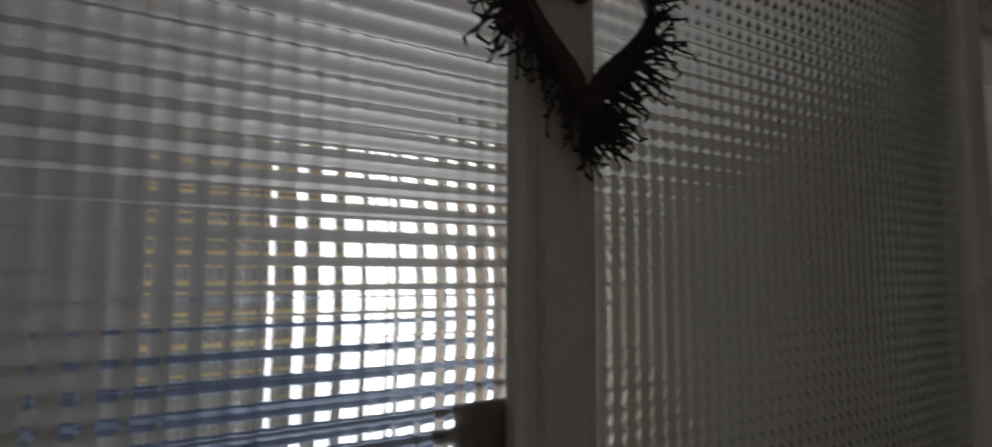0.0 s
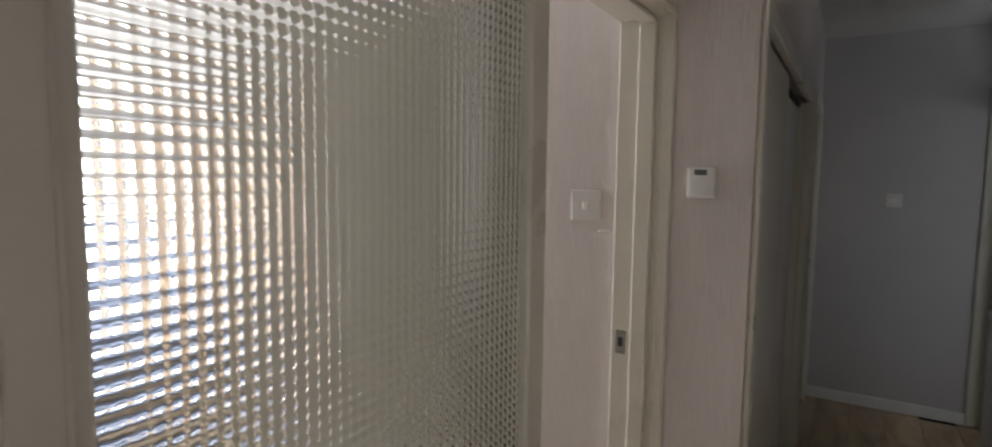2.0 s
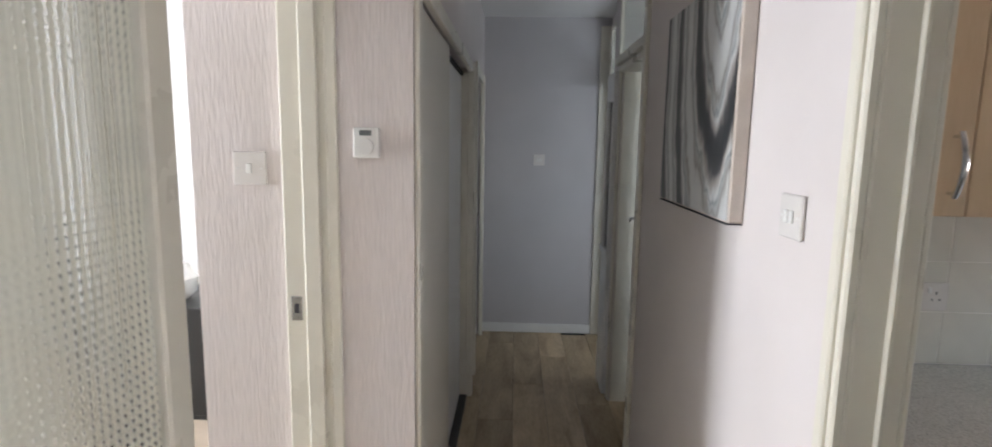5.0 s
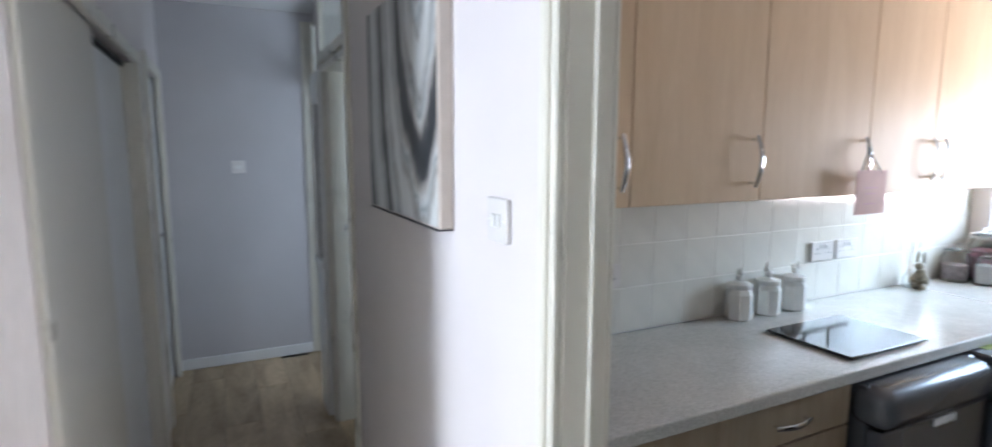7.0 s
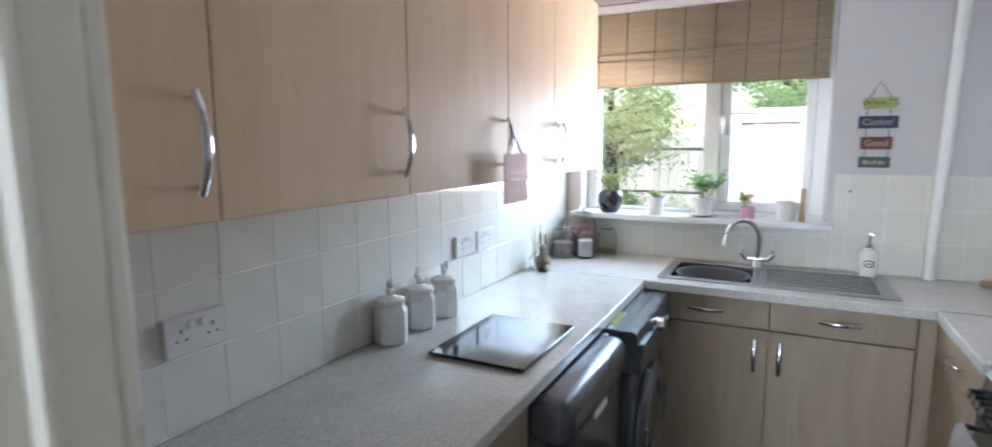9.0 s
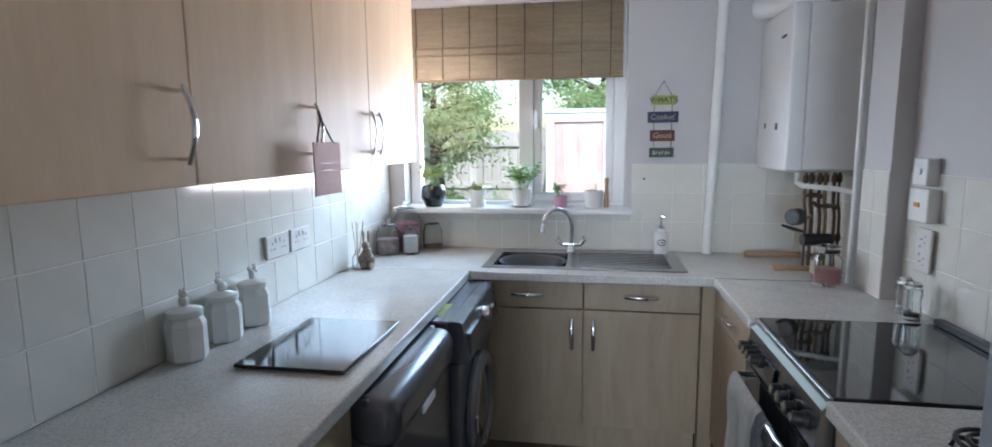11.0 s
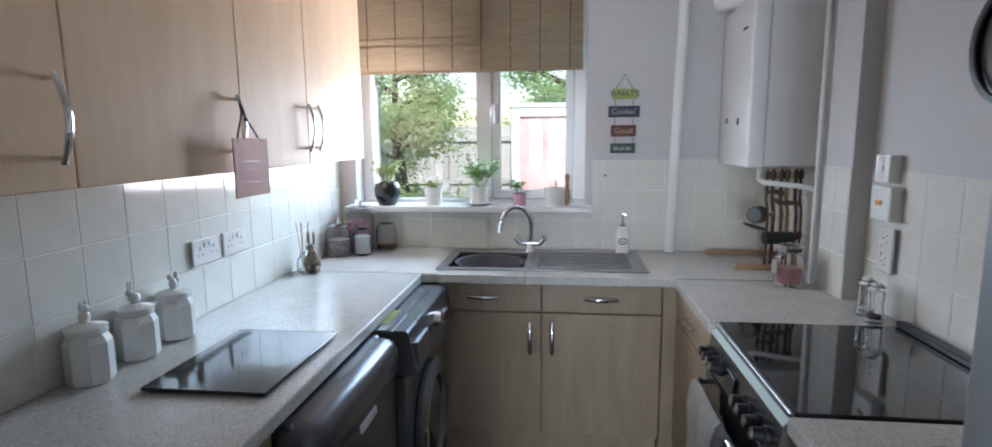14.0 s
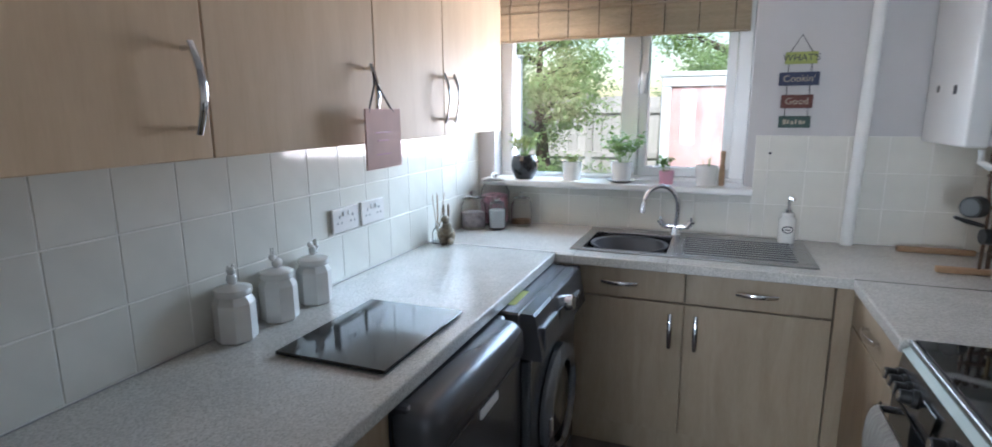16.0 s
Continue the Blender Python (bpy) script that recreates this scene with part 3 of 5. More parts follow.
# lounge window and its furniture, seen through the reeded glass
w3 = thing("window_3", (0.92, -4.1, 0.55), "white framed lounge window with two lights", "window", kind="structure")
b = bm_new()
for q in ((-1.0, 1.65, 0.55, 0.61), (-1.0, 1.65, 1.76, 1.82), (-1.0, -0.94, 0.61, 1.76), (0.05, 0.11, 0.61, 1.76), (1.59, 1.65, 0.61, 1.76), (0.83, 0.91, 0.61, 1.76), (1.20, 1.27, 0.61, 1.76)):
    box(b, q[0], q[1], -4.13, -4.07, q[2], q[3], bev=0.004)
part("window_frame", b, M_WHITE, w3)
for a, c in ((-0.94, 0.05), (0.11, 0.83), (0.91, 1.20), (1.27, 1.59)):
    p = part("pane", bx(a, c, -4.104, -4.098, 0.61, 1.76), M_GLASS, w3)
    p.visible_shadow = False
sf = thing("sofa", (1.0, -3.3, 0), "pale blue cloth sofa beneath the lounge window", "sofa")
part("seat", bx(0.1, 2.0, -3.62, -2.95, 0.10, 0.46, bev=0.05, seg=3), M_SOFA, sf, smooth=True)
part("backrest", bx(0.1, 2.0, -3.85, -3.62, 0.10, 0.86, bev=0.06, seg=3), M_SOFA, sf, smooth=True)
for x in (-0.08, 2.0):
    part("arm", bx(x, x + 0.18, -3.85, -2.95, 0.10, 0.62, bev=0.05, seg=3), M_SOFA, sf, smooth=True)


def curtain(x0, x1, label):
    bm = bm_new()
    n = 40
    vs = []
    for i in range(n + 1):
        x = x0 + (x1 - x0) * i / n
        y = -3.93 + 0.035 * math.sin(i * 1.25)
        vs.append([bm.verts.new((x, y + s, z)) for s in (0, 0.006) for z in (0.05, 2.1)])
    for a, c in zip(vs, vs[1:]):
        bm.faces.new((a[0], c[0], c[1], a[1]))
        bm.faces.new((a[3], c[3], c[2], a[2]))
    return solo("curtain", bm, M_CURTAIN, label, "curtain", "lounge curtains", smooth=True)


curtain(-1.02, -0.36, "cream lounge curtain glowing in the sun by the window")
tv = thing("cabinet", (-1.3, -1.9, 0), "black lounge cabinet with white things on top", "cabinet")
part("body", bx(-1.6, -1.1, -2.3, -1.5, 0.03, 0.62, bev=0.006), M_BLACK, tv)
part("plinth", bx(-1.58, -1.12, -2.28, -1.52, 0.0, 0.03), M_DARK, tv)
bm = bm_new()
lathe(bm, -1.3, -1.92, [(0.05, 0.621), (0.09, 0.66), (0.10, 0.74), (0.06, 0.80), (0.05, 0.82)])
solo("vase", bm, M_CERAMIC, "round white vase on the black cabinet", "vase", smooth=True)
# lock case fixed behind the screen post
lk = thing("door_lock", (1.61, -0.60, 1.41), "dark lock case fixed behind the screen post", "lock")
part("body", bx(1.575, 1.630, -0.602, -0.568, 1.408, 1.485, bev=0.014, seg=3), M_VINYL, lk)
part("knob", cyl(bm_new(), (1.612, -0.602, 1.445), (1.612, -0.625, 1.445), 0.016), M_VINYL, lk, smooth=True)

# ---- hall things ----
def switch_plate(name, c, axis, label, w=0.086, h=0.086, rockers=1, group=""):
    """A wall plate at c whose face looks along axis (+x, -x, +y, -y)."""
    t = thing(name, c, label, name.split("_")[-1] if name != "light_switch" else "switch", group)
    s = 1 if axis[0] == "+" else -1

    def b2(u0, u1, d0, d1, z0, z1, bev):
        d0, d1 = sorted((s * d0, s * d1))
        if axis[1] == "x":
            return bx(c[0] + d0, c[0] + d1, c[1] + u0, c[1] + u1, c[2] + z0, c[2] + z1, bev=bev)
        return bx(c[0] + u0, c[0] + u1, c[1] + d0, c[1] + d1, c[2] + z0, c[2] + z1, bev=bev)

    part("plate", b2(-w / 2, w / 2, 0, 0.009, -h / 2, h / 2, 0.003), M_PLATE, t)
    for i in range(rockers):
        u = (i - (rockers - 1) / 2) * 0.02
        part("rocker", b2(u - 0.007, u + 0.007, 0.009, 0.014, -0.013, 0.013, 0.002), M_PLASTIC, t)
    for u in (-w / 2 + 0.012, w / 2 - 0.012):
        part("screw", b2(u - 0.003, u + 0.003, 0.009, 0.0100, -0.0025, 0.0025, 0.0004), M_PLASTIC, t)
    return t


def socket_plate(c, axis, label, upright=False, group="kitchen sockets"):
    t = thing("wall_socket", c, label, "socket", group)
    s = 1 if axis[0] == "+" else -1

    def b2(u0, u1, d0, d1, z0, z1, bev):
        if upright:
            u0, u1, z0, z1 = z0, z1, u0, u1
        d0, d1 = sorted((s * d0, s * d1))
        return bx(c[0] + d0, c[0] + d1, c[1] + u0, c[1] + u1, c[2] + z0, c[2] + z1, bev=bev)

    part("plate", b2(-0.072, 0.072, 0, 0.010, -0.042, 0.042, 0.003), M_PLATE, t)
    for o in (-0.036, 0.036):
        for du, z0, z1 in ((-0.0025, 0.006, 0.016), (-0.013, -0.012, -0.006), (0.008, -0.012, -0.006)):
            part("slot", b2(o + du, o + du + 0.005, 0.0095, 0.0104, z0, z1, 0), M_LCD, t)
    for o in (-0.014, 0.014):
        part("rocker", b2(o - 0.006, o + 0.006, 0.010, 0.0145, 0.012, 0.030, 0.002), M_WHITE, t)
    return t


switch_plate("light_switch", (0.239, -0.757, 1.425), "+x", "white dimmer light switch on textured wallpaper")
switch_plate("light_switch", (0.576, 0.464, 1.368), "-y", "white double light switch beside the kitchen door", h=0.086, rockers=2)
switch_plate("light_switch", (-2.689, 0.10, 1.37), "+x", "white light switch on the corridor end wall", rockers=2)
th = thing("thermostat", (0.27, -0.443, 1.495), "white dial room thermostat on the wallpaper", "thermostat")
part("body", bx(0.268, 0.290, -0.476, -0.412, 1.457, 1.532, bev=0.004, seg=2), M_PLASTIC, th)
part("display", bx(0.289, 0.2915, -0.459, -0.430, 1.512, 1.525), M_LCD, th, "grey display")
part("dial", cyl(bm_new(), (0.290, -0.444, 1.485), (0.298, -0.444, 1.485), 0.020, seg=28), M_WHITE, th, smooth=True)
st = thing("strike_plate", (0.273, -0.635, 1.065), "steel latch plate let into the door lining", "plate")
part("plate", bx(0.272, 0.2745, -0.650, -0.622, 1.033, 1.097, bev=0.0008), M_STEEL, st)
part("slot", bx(0.2742, 0.2752, -0.642, -0.630, 1.053, 1.078), M_INK, st)
for z in (1.04, 1.09):
    part("screw", cyl(bm_new(), (0.2745, -0.636, z), (0.2755, -0.636, z), 0.0035, seg=10), M_STEEL, st)

pic = thing("canvas_picture", (0.0, 0.45, 1.31), "grey and white marbled abstract canvas hung on the wall", "picture")
part("canvas", bx(-0.296, 0.336, 0.4275, HY - 0.001, 1.318, 1.915, bev=0.004), M_CANVAS, pic)
part("painting", bx(-0.290, 0.330, 0.4245, 0.4275, 1.324, 1.909), M_ART, pic)
part("edge_line", bx(-0.296, 0.336, 0.4250, 0.462, 1.315, 1.318), M_INK, pic, "dark lower edge")

# heart wreath of twigs on the screen post
rng = random.Random(5)
wr = thing("wreath", (1.575, -0.535, 1.66), "dark heart-shaped twig wreath hanging on the screen post", "wreath")
WX, WZ, WY = 1.566, 1.730, -0.528


def heart(u):
    return (0.0037 * 16 * math.sin(u) ** 3, 0.0037 * (13 * math.cos(u) - 5 * math.cos(2 * u) - 2 * math.cos(3 * u) - math.cos(4 * u)))


for k in range(7):
    ph = rng.uniform(0, 6.28)
    pts = []
    for i in range(49):
        u = 2 * math.pi * i / 48
        hx, hz = heart(u)
        q = 0.006
        pts.append((WX + hx * 1.0 + q * math.cos(5 * u + ph), WY + q * math.sin(4 * u + ph), WZ + hz + q * math.sin(5 * u + ph)))
    part("strand", tube(bm_new(), pts, 0.0034, 5), M_TWIG, wr)
bm = bm_new()
for k in range(360):
    u = rng.uniform(0, 6.28)
    hx, hz = heart(u)
    a = math.atan2(hz, hx) + rng.uniform(-0.9, 0.9) - 0.5
    L = rng.uniform(0.012, 0.042)
    p = Vector((WX + hx, WY, WZ + hz))
    pts = [p]
    for s in range(4):
        a -= rng.uniform(-0.1, 0.28)
        p = p + Vector((math.cos(a) * L / 4, rng.uniform(-0.002, 0.004), math.sin(a) * L / 4 - 0.0012))
        pts.append(p)
    tube(bm, pts, [0.0017, 0.0015, 0.0013, 0.0010, 0.0006], 4)
    for s in (1, 2, 3, 4):
        tube(bm, [pts[s], pts[s] + Vector((rng.uniform(-.006, .006), rng.uniform(-.002, .003), rng.uniform(-.007, .003)))], [0.0014, 0.0005], 4)
tagged(part("foliage", bm, M_TWIG, wr), kind="stuff")
part("hook", tube(bm_new(), [(WX, -0.536, WZ + 0.022), (WX, -0.524, WZ + 0.022), (WX, -0.522, WZ + 0.045)], 0.0014, 6), M_STEEL, wr)


# ---- kitchen units ----
WT, WB = 0.860, 0.822


def bow_handle(parent, c, along, out, length=0.150, rise=0.035):
    """A chromed strap handle bowed outwards on two short posts; along and out are unit vectors."""
    c, along, out = Vector(c), Vector(along), Vector(out)
    side = along.cross(out)
    bm = bm_new()
    rings = []
    for i in range(19):
        f = i / 18
        bow = math.sin(math.pi * f)
        mid = c + along * (f - 0.5) * length + out * (rise * (0.52 + 0.48 * bow))
        slope = (along * length + out * rise * 0.48 * math.pi * math.cos(math.pi * f)).normalized()
        nor = slope.cross(side).normalized()
        w, h = 0.0066 + 0.0018 * bow, 0.0032
        rings.append([bm.verts.new(mid + side * (w * u) + nor * (h * v)) for u, v in ((-1, -0.4), (-0.6, -1), (0.6, -1), (1, -0.4), (1, 0.4), (0.6, 1), (-0.6, 1), (-1, 0.4))])
    for a, b in zip(rings, rings[1:]):
        for k in range(8):
            bm.faces.new((a[k], a[(k + 1) % 8], b[(k + 1) % 8], b[k]))
    bm.faces.new(rings[0])
    bm.faces.new(rings[-1])
    bmesh.ops.recalc_face_normals(bm, faces=bm.faces[:])
    for f in (0.07, 0.93):
        foot = c + along * (f - 0.5) * length
        cyl(bm, foot, foot + out * (rise * (0.52 + 0.48 * math.sin(math.pi * f))), 0.0042, seg=10)
    return part("handle", bm, M_CHROME, parent, "chrome bow handle", True)


# wall units
GAPS = (0.602, 0.976, 1.477, 2.006, 2.402, 2.925)
for i, (a, c) in enumerate(zip(GAPS, GAPS[1:])):
    u = thing("wall_cabinet", (0.16, (a + c) / 2, 1.35), "maple laminate wall cabinet over the tiled wall", "cabinet", "kitchen wall cabinets")
    part("body", bx(0.004, 0.307, a + 0.001, c - 0.001, 1.352, 2.07, bev=0.001), M_MAPLE, u)
    dr = part("door", bx(0.309, 0.328, a + 0.0018, c - 0.0018, 1.345, 2.07, bev=0.0022, seg=2), M_MAPLE, u)
    hy = {0: c - 0.045, 1: c - 0.045, 2: c - 0.05, 3: c - 0.035, 4: a + 0.035}[i]
    bow_handle(dr, (0.328, hy, 1.465), (0, 0, 1), (1, 0, 0), 0.152, 0.040)

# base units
def base_unit(name, x0, x1, y0, y1, face, label, drawers=1, doors=1, handles=(), material=M_MAPLE_SHADED):
    """A base cabinet; face '-y', '-x' or '+x' is the side with doors."""
    u = thing(name, ((x0 + x1) / 2, (y0 + y1) / 2, 0), label, "cabinet", "kitchen base cabinets")
    fy = face == "-y"
    if fy:
        part("body", bx(x0 + 0.001, x1 - 0.001, y0 + 0.022, y1, 0.13, 0.69 if name == "sink_cabinet" else WB - 0.001), material, u)
        part("plinth", bx(x0, x1, y0 + 0.06, y0 + 0.075, 0.0, 0.128), material, u)
    elif face == "-x":
        part("body", bx(x0 + 0.022, x1, y0 + 0.001, y1 - 0.001, 0.13, WB - 0.001), material, u)
        part("plinth", bx(x0 + 0.06, x0 + 0.075, y0, y1, 0.0, 0.128), material, u)
    else:
        part("body", bx(x0, x1 - 0.022, y0 + 0.001, y1 - 0.001, 0.13, WB - 0.001), material, u)
        part("plinth", bx(x1 - 0.075, x1 - 0.06, y0, y1, 0.0, 0.128), material, u)

    def front(nm, a, c, z0, z1):
        if fy:
            return part(nm, bx(a + 0.002, c - 0.002, y0, y0 + 0.019, z0, z1, bev=0.002, seg=2), material, u)
        if face == "-x":
            return part(nm, bx(x0, x0 + 0.019, a + 0.002, c - 0.002, z0, z1, bev=0.002, seg=2), material, u)
        return part(nm, bx(x1 - 0.019, x1, a + 0.002, c - 0.002, z0, z1, bev=0.002, seg=2), material, u)

    lo, hi = (x0, x1) if fy else (y0, y1)
    out = {"-y": (0, -1, 0), "-x": (-1, 0, 0), "+x": (1, 0, 0)}[face]
    al = (1, 0, 0) if fy else (0, 1, 0)

    def place(s, z):
        return {"-y": (s, y0, z), "-x": (x0, s, z), "+x": (x1, s, z)}[face]

    for i in range(drawers):
        a, c = lo + (hi - lo) * i / drawers, lo + (hi - lo) * (i + 1) / drawers
        d = front("drawer", a, c, 0.690, 0.812)
        bow_handle(d, place((a + c) / 2, 0.752), al, out, 0.142, 0.030)
    for i in range(doors):
        a, c = lo + (hi - lo) * i / doors, lo + (hi - lo) * (i + 1) / doors
        d = front("door", a, c, 0.137, 0.683)
        if i < len(handles):
            bow_handle(d, place(handles[i], 0.575), (0, 0, 1), out, 0.142, 0.030)
    return u


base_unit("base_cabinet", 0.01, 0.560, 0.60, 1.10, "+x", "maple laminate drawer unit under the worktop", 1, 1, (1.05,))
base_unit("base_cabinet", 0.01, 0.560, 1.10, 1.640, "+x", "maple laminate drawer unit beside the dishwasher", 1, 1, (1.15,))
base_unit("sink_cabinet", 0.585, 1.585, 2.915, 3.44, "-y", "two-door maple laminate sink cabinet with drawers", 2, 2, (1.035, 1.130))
solo("corner_post", bx(1.587, 1.650, 2.905, 2.96, 0.0, WB - 0.001, bev=0.002), M_MAPLE_SHADED, "maple laminate corner filler post", "trim", kind="structure")
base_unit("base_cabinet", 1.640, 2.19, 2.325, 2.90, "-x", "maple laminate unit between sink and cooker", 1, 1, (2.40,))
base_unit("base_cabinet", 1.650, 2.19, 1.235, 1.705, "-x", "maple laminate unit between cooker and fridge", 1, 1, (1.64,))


def worktop(name, boxes, label):
    bm = bm_new()
    for b in boxes:
        box(bm, *b, WB, WT, bev=0.005, seg=2)
    return solo(name, bm, M_WORKTOP, label, "worktop")


wt = worktop("worktop", [(0.004, 0.580, 0.602, 2.8695)], "speckled cream laminate worktop along the tiled wall")
part("joint_strip", bx(0.006, 0.578, 2.8697, 2.8733, WB, WT + 0.0012, bev=0.0005), M_WHITE, wt, "white jointing strip")
worktop("worktop", [(0.004, 0.655, 2.8735, 3.446), (1.015, 2.196, 2.856, 3.446), (0.655, 1.015, 2.856, 2.965), (0.655, 1.015, 3.315, 3.446), (0.585, 0.655, 2.856, 2.872)], "speckled cream laminate worktop around the sink")
wt = worktop("worktop", [(1.622, 2.196, 2.318, 2.852)], "speckled cream laminate worktop beside the cooker")
part("joint_strip", bx(1.624, 2.194, 2.8523, 2.8557, WB, WT + 0.0012, bev=0.0005), M_STEEL, wt, "grey jointing strip")
worktop("worktop", [(1.632, 2.196, 1.232, 1.718)], "speckled cream laminate worktop between cooker and fridge")

# sink
sk = thing("sink", (1.08, 3.15, 0.86), "stainless steel inset sink with ridged drainer", "sink")
bm = bm_new()
X0, X1, Y0, Y1, Z = 0.622, 1.532, 2.935, 3.395, 0.868
for b in ((X0, X1, Y0, 2.975), (X0, X1, 3.305, Y1), (X0, 0.665, 2.975, 3.305), (1.005, X1, 2.975, 3.305)):
    box(bm, *b, WT + 0.0005, Z, bev=0.002)
part("rim", bm, M_STEEL, sk)
bm = bm_new()
for b in ((0.660, 0.667, 2.970, 3.310, 0.71, Z - 0.002), (1.003, 1.010, 2.970, 3.310, 0.71, Z - 0.002), (0.667, 1.003, 2.970, 2.977, 0.71, Z - 0.002), (0.667, 1.003, 3.303, 3.310, 0.71, Z - 0.002), (0.660, 1.010, 2.970, 3.310, 0.704, 0.71)):
    box(bm, *b)
part("bowl", bm, M_STEEL, sk)
for i in range(9):
    y = 3.00 + i * 0.037
    part("ridge", box(bm_new(), 1.06, 1.47, y, y + 0.014, Z - 0.001, Z + 0.0035, bev=0.0015), M_STEEL, sk)
bm = bm_new()
for r0, r1, z0, z1 in ((0.105, 0.148, 0.722, 0.850),):
    lathe(bm, 0, 0, [(r0, z0), (r1, z1), (r1 + 0.010, z1 + 0.006), (r1 + 0.010, z1 + 0.012), (r1 - 0.004, z1 + 0.008), (r0 - 0.004, z0 + 0.006)], 32)
bmesh.ops.scale(bm, vec=(1.03, 0.98, 1), verts=bm.verts)
bmesh.ops.translate(bm, vec=(0.835, 3.135, 0), verts=bm.verts)
solo("washing_up_bowl", bm, M_BOWL, "oval grey plastic washing-up bowl in the sink", "bowl", smooth=True)

tp = thing("mixer_tap", (0.985, 3.352, 0.868), "chrome mixer tap with cross handles and swan neck", "tap")
bm = bm_new()
cyl(bm, (0.985, 3.352, 0.868), (0.985, 3.352, 0.905), 0.026, 0.018)
cyl(bm, (0.935, 3.352, 0.905), (1.035, 3.352, 0.905), 0.012)
part("base", bm, M_CHROME, tp, smooth=True)
pts = [(0.985, 3.352, 0.90), (0.990, 3.351, 0.955)]
for i in range(15):
    a = radians(-12 + 182 * i / 14)
    pts.append((0.918 + 0.074 * math.cos(a), 3.350 - 0.055 * i / 14, 0.995 + 0.095 * math.sin(a)))
pts.append((0.842, 3.292, 0.985))
sp0 = part("spout", tube(bm_new(), pts, [0.0118] * 6 + [0.0105] * (len(pts) - 6), 14), M_CHROME, tp, smooth=True)
part("nozzle", cyl(bm_new(), (0.842, 3.292, 0.990), (0.841, 3.290, 0.968), 0.0145, seg=16), M_CHROME, sp0, smooth=True)
for s in (-1, 1):
    bm = bm_new()
    c = Vector((0.985 + s * 0.058, 3.345, 0.918))
    cyl(bm, c - Vector((s * 0.012, 0, 0.016)), c + Vector((s * 0.008, 0, 0.010)), 0.012)
    for a in (0, 1.57):
        d = Vector((math.cos(a) * 0.5 * s * -0.02, math.cos(a) * 0.02, 0.022 * math.sin(a)))
        tube(bm, [c + Vector((s * .008, 0, .01)) - d, c + Vector((s * .008, 0, .01)) + d], 0.006, 8)
    part("tap_head", bm, M_CHROME, tp, smooth=True)

tp.location.x += 0.025

# dishwasher and washing machine
dw = thing("dishwasher", (0.33, 1.95, 0), "graphite grey dishwasher with a rounded top edge", "dishwasher")
part("body", bx(0.06, 0.600, 1.652, 2.238, 0.02, 0.815, bev=0.006), M_GRAPHITE, dw)
part("control_panel", bx(0.540, 0.672, 1.640, 2.238, 0.686, 0.818, bev=0.048, seg=7), M_GRAPHITE, dw, smooth=True)
part("door", bx(0.600, 0.648, 1.654, 2.236, 0.13, 0.688, bev=0.008, seg=2), M_GRAPHITE, dw)
part("kickboard", bx(0.60, 0.625, 1.66, 2.23, 0.0, 0.125), M_BLACK, dw)
# White box standing in for a bright reflection in the recessed handle.
part("handle", bx(0.648, 0.655, 1.915, 2.035, 0.655, 0.680, bev=0.003, seg=2), M_WHITE, dw, "white strip for the bright reflection in the recessed handle")
part("button", bx(0.664, 0.670, 2.165, 2.180, 0.755, 0.770, bev=0.002), M_CHROME, dw)

wm = thing("washing_machine", (0.37, 2.55, 0), "graphite front-loading washing machine with a round door", "washing machine")
part("badge", bx(0.50, 0.60, 2.32, 2.47, 0.8205, 0.8215), M_LIME, wm, "yellow green energy sticker")
part("body", bx(0.07, 0.639, 2.255, 2.850, 0.012, 0.820, bev=0.006), M_GRAPHITE, wm)
part("front_panel", bx(0.640, 0.672, 2.257, 2.848, 0.09, 0.665, bev=0.006, seg=2), M_GRAPHITE, wm)
bm = bm_new()
sec = [(0.640, 0.672), (0.708, 0.672), (0.712, 0.680), (0.688, 0.814), (0.680, 0.821), (0.640, 0.821)]
lo = [bm.verts.new((x, 2.256, z)) for x, z in sec]
hi = [bm.verts.new((x, 2.849, z)) for x, z in sec]
bm.faces.new(lo)
bm.faces.new(hi[::-1])
for k in range(6):
    bm.faces.new((lo[k], lo[(k + 1) % 6], hi[(k + 1) % 6], hi[k]))
bmesh.ops.recalc_face_normals(bm, faces=bm.faces[:])
cpn = part("control_panel", bm, M_GRAPHITE, wm, "sloping control panel")
part("knob", cyl(bm_new(), (0.695, 2.60, 0.750), (0.724, 2.60, 0.755), 0.030, 0.026, 24), M_CHROME, cpn, "silver programme knob", True)
for k in range(4):
    part("button", cyl(bm_new(), (0.698, 2.66 + 0.035 * k, 0.735), (0.709, 2.66 + 0.035 * k, 0.737), 0.010), M_CHROME, cpn, smooth=True)
part("drawer", bx(0.690, 0.711, 2.29, 2.45, 0.69, 0.77, bev=0.003), M_GRAPHITE, cpn)
part("display", bx(0.690, 0.7045, 2.49, 2.55, 0.728, 0.760), M_BGLASS, cpn)
bm = bm_new()
N = 40
prof = ((0.150, 0.000), (0.205, 0.004), (0.208, 0.020), (0.192, 0.036), (0.160, 0.040), (0.145, 0.028))
rings = []
for r, d in prof:
    rings.append([bm.verts.new((0.672 + d, 2.555 + r * math.cos(2 * math.pi * k / N), 0.395 + r * math.sin(2 * math.pi * k / N))) for k in range(N)])
for a, c in zip(rings, rings[1:]):
    for k in range(N):
        bm.faces.new((a[k], a[(k + 1) % N], c[(k + 1) % N], c[k]))
bmesh.ops.recalc_face_normals(bm, faces=bm.faces[:])
dor = part("door_ring", bm, M_RING, wm, "silver grey door ring", True)
bm = bm_new()
ball(bm, (0.675, 2.555, 0.395), 0.035, 0.150, 0.150, 28)
part("porthole", bm, M_BGLASS, dor, "dark porthole glass", True)
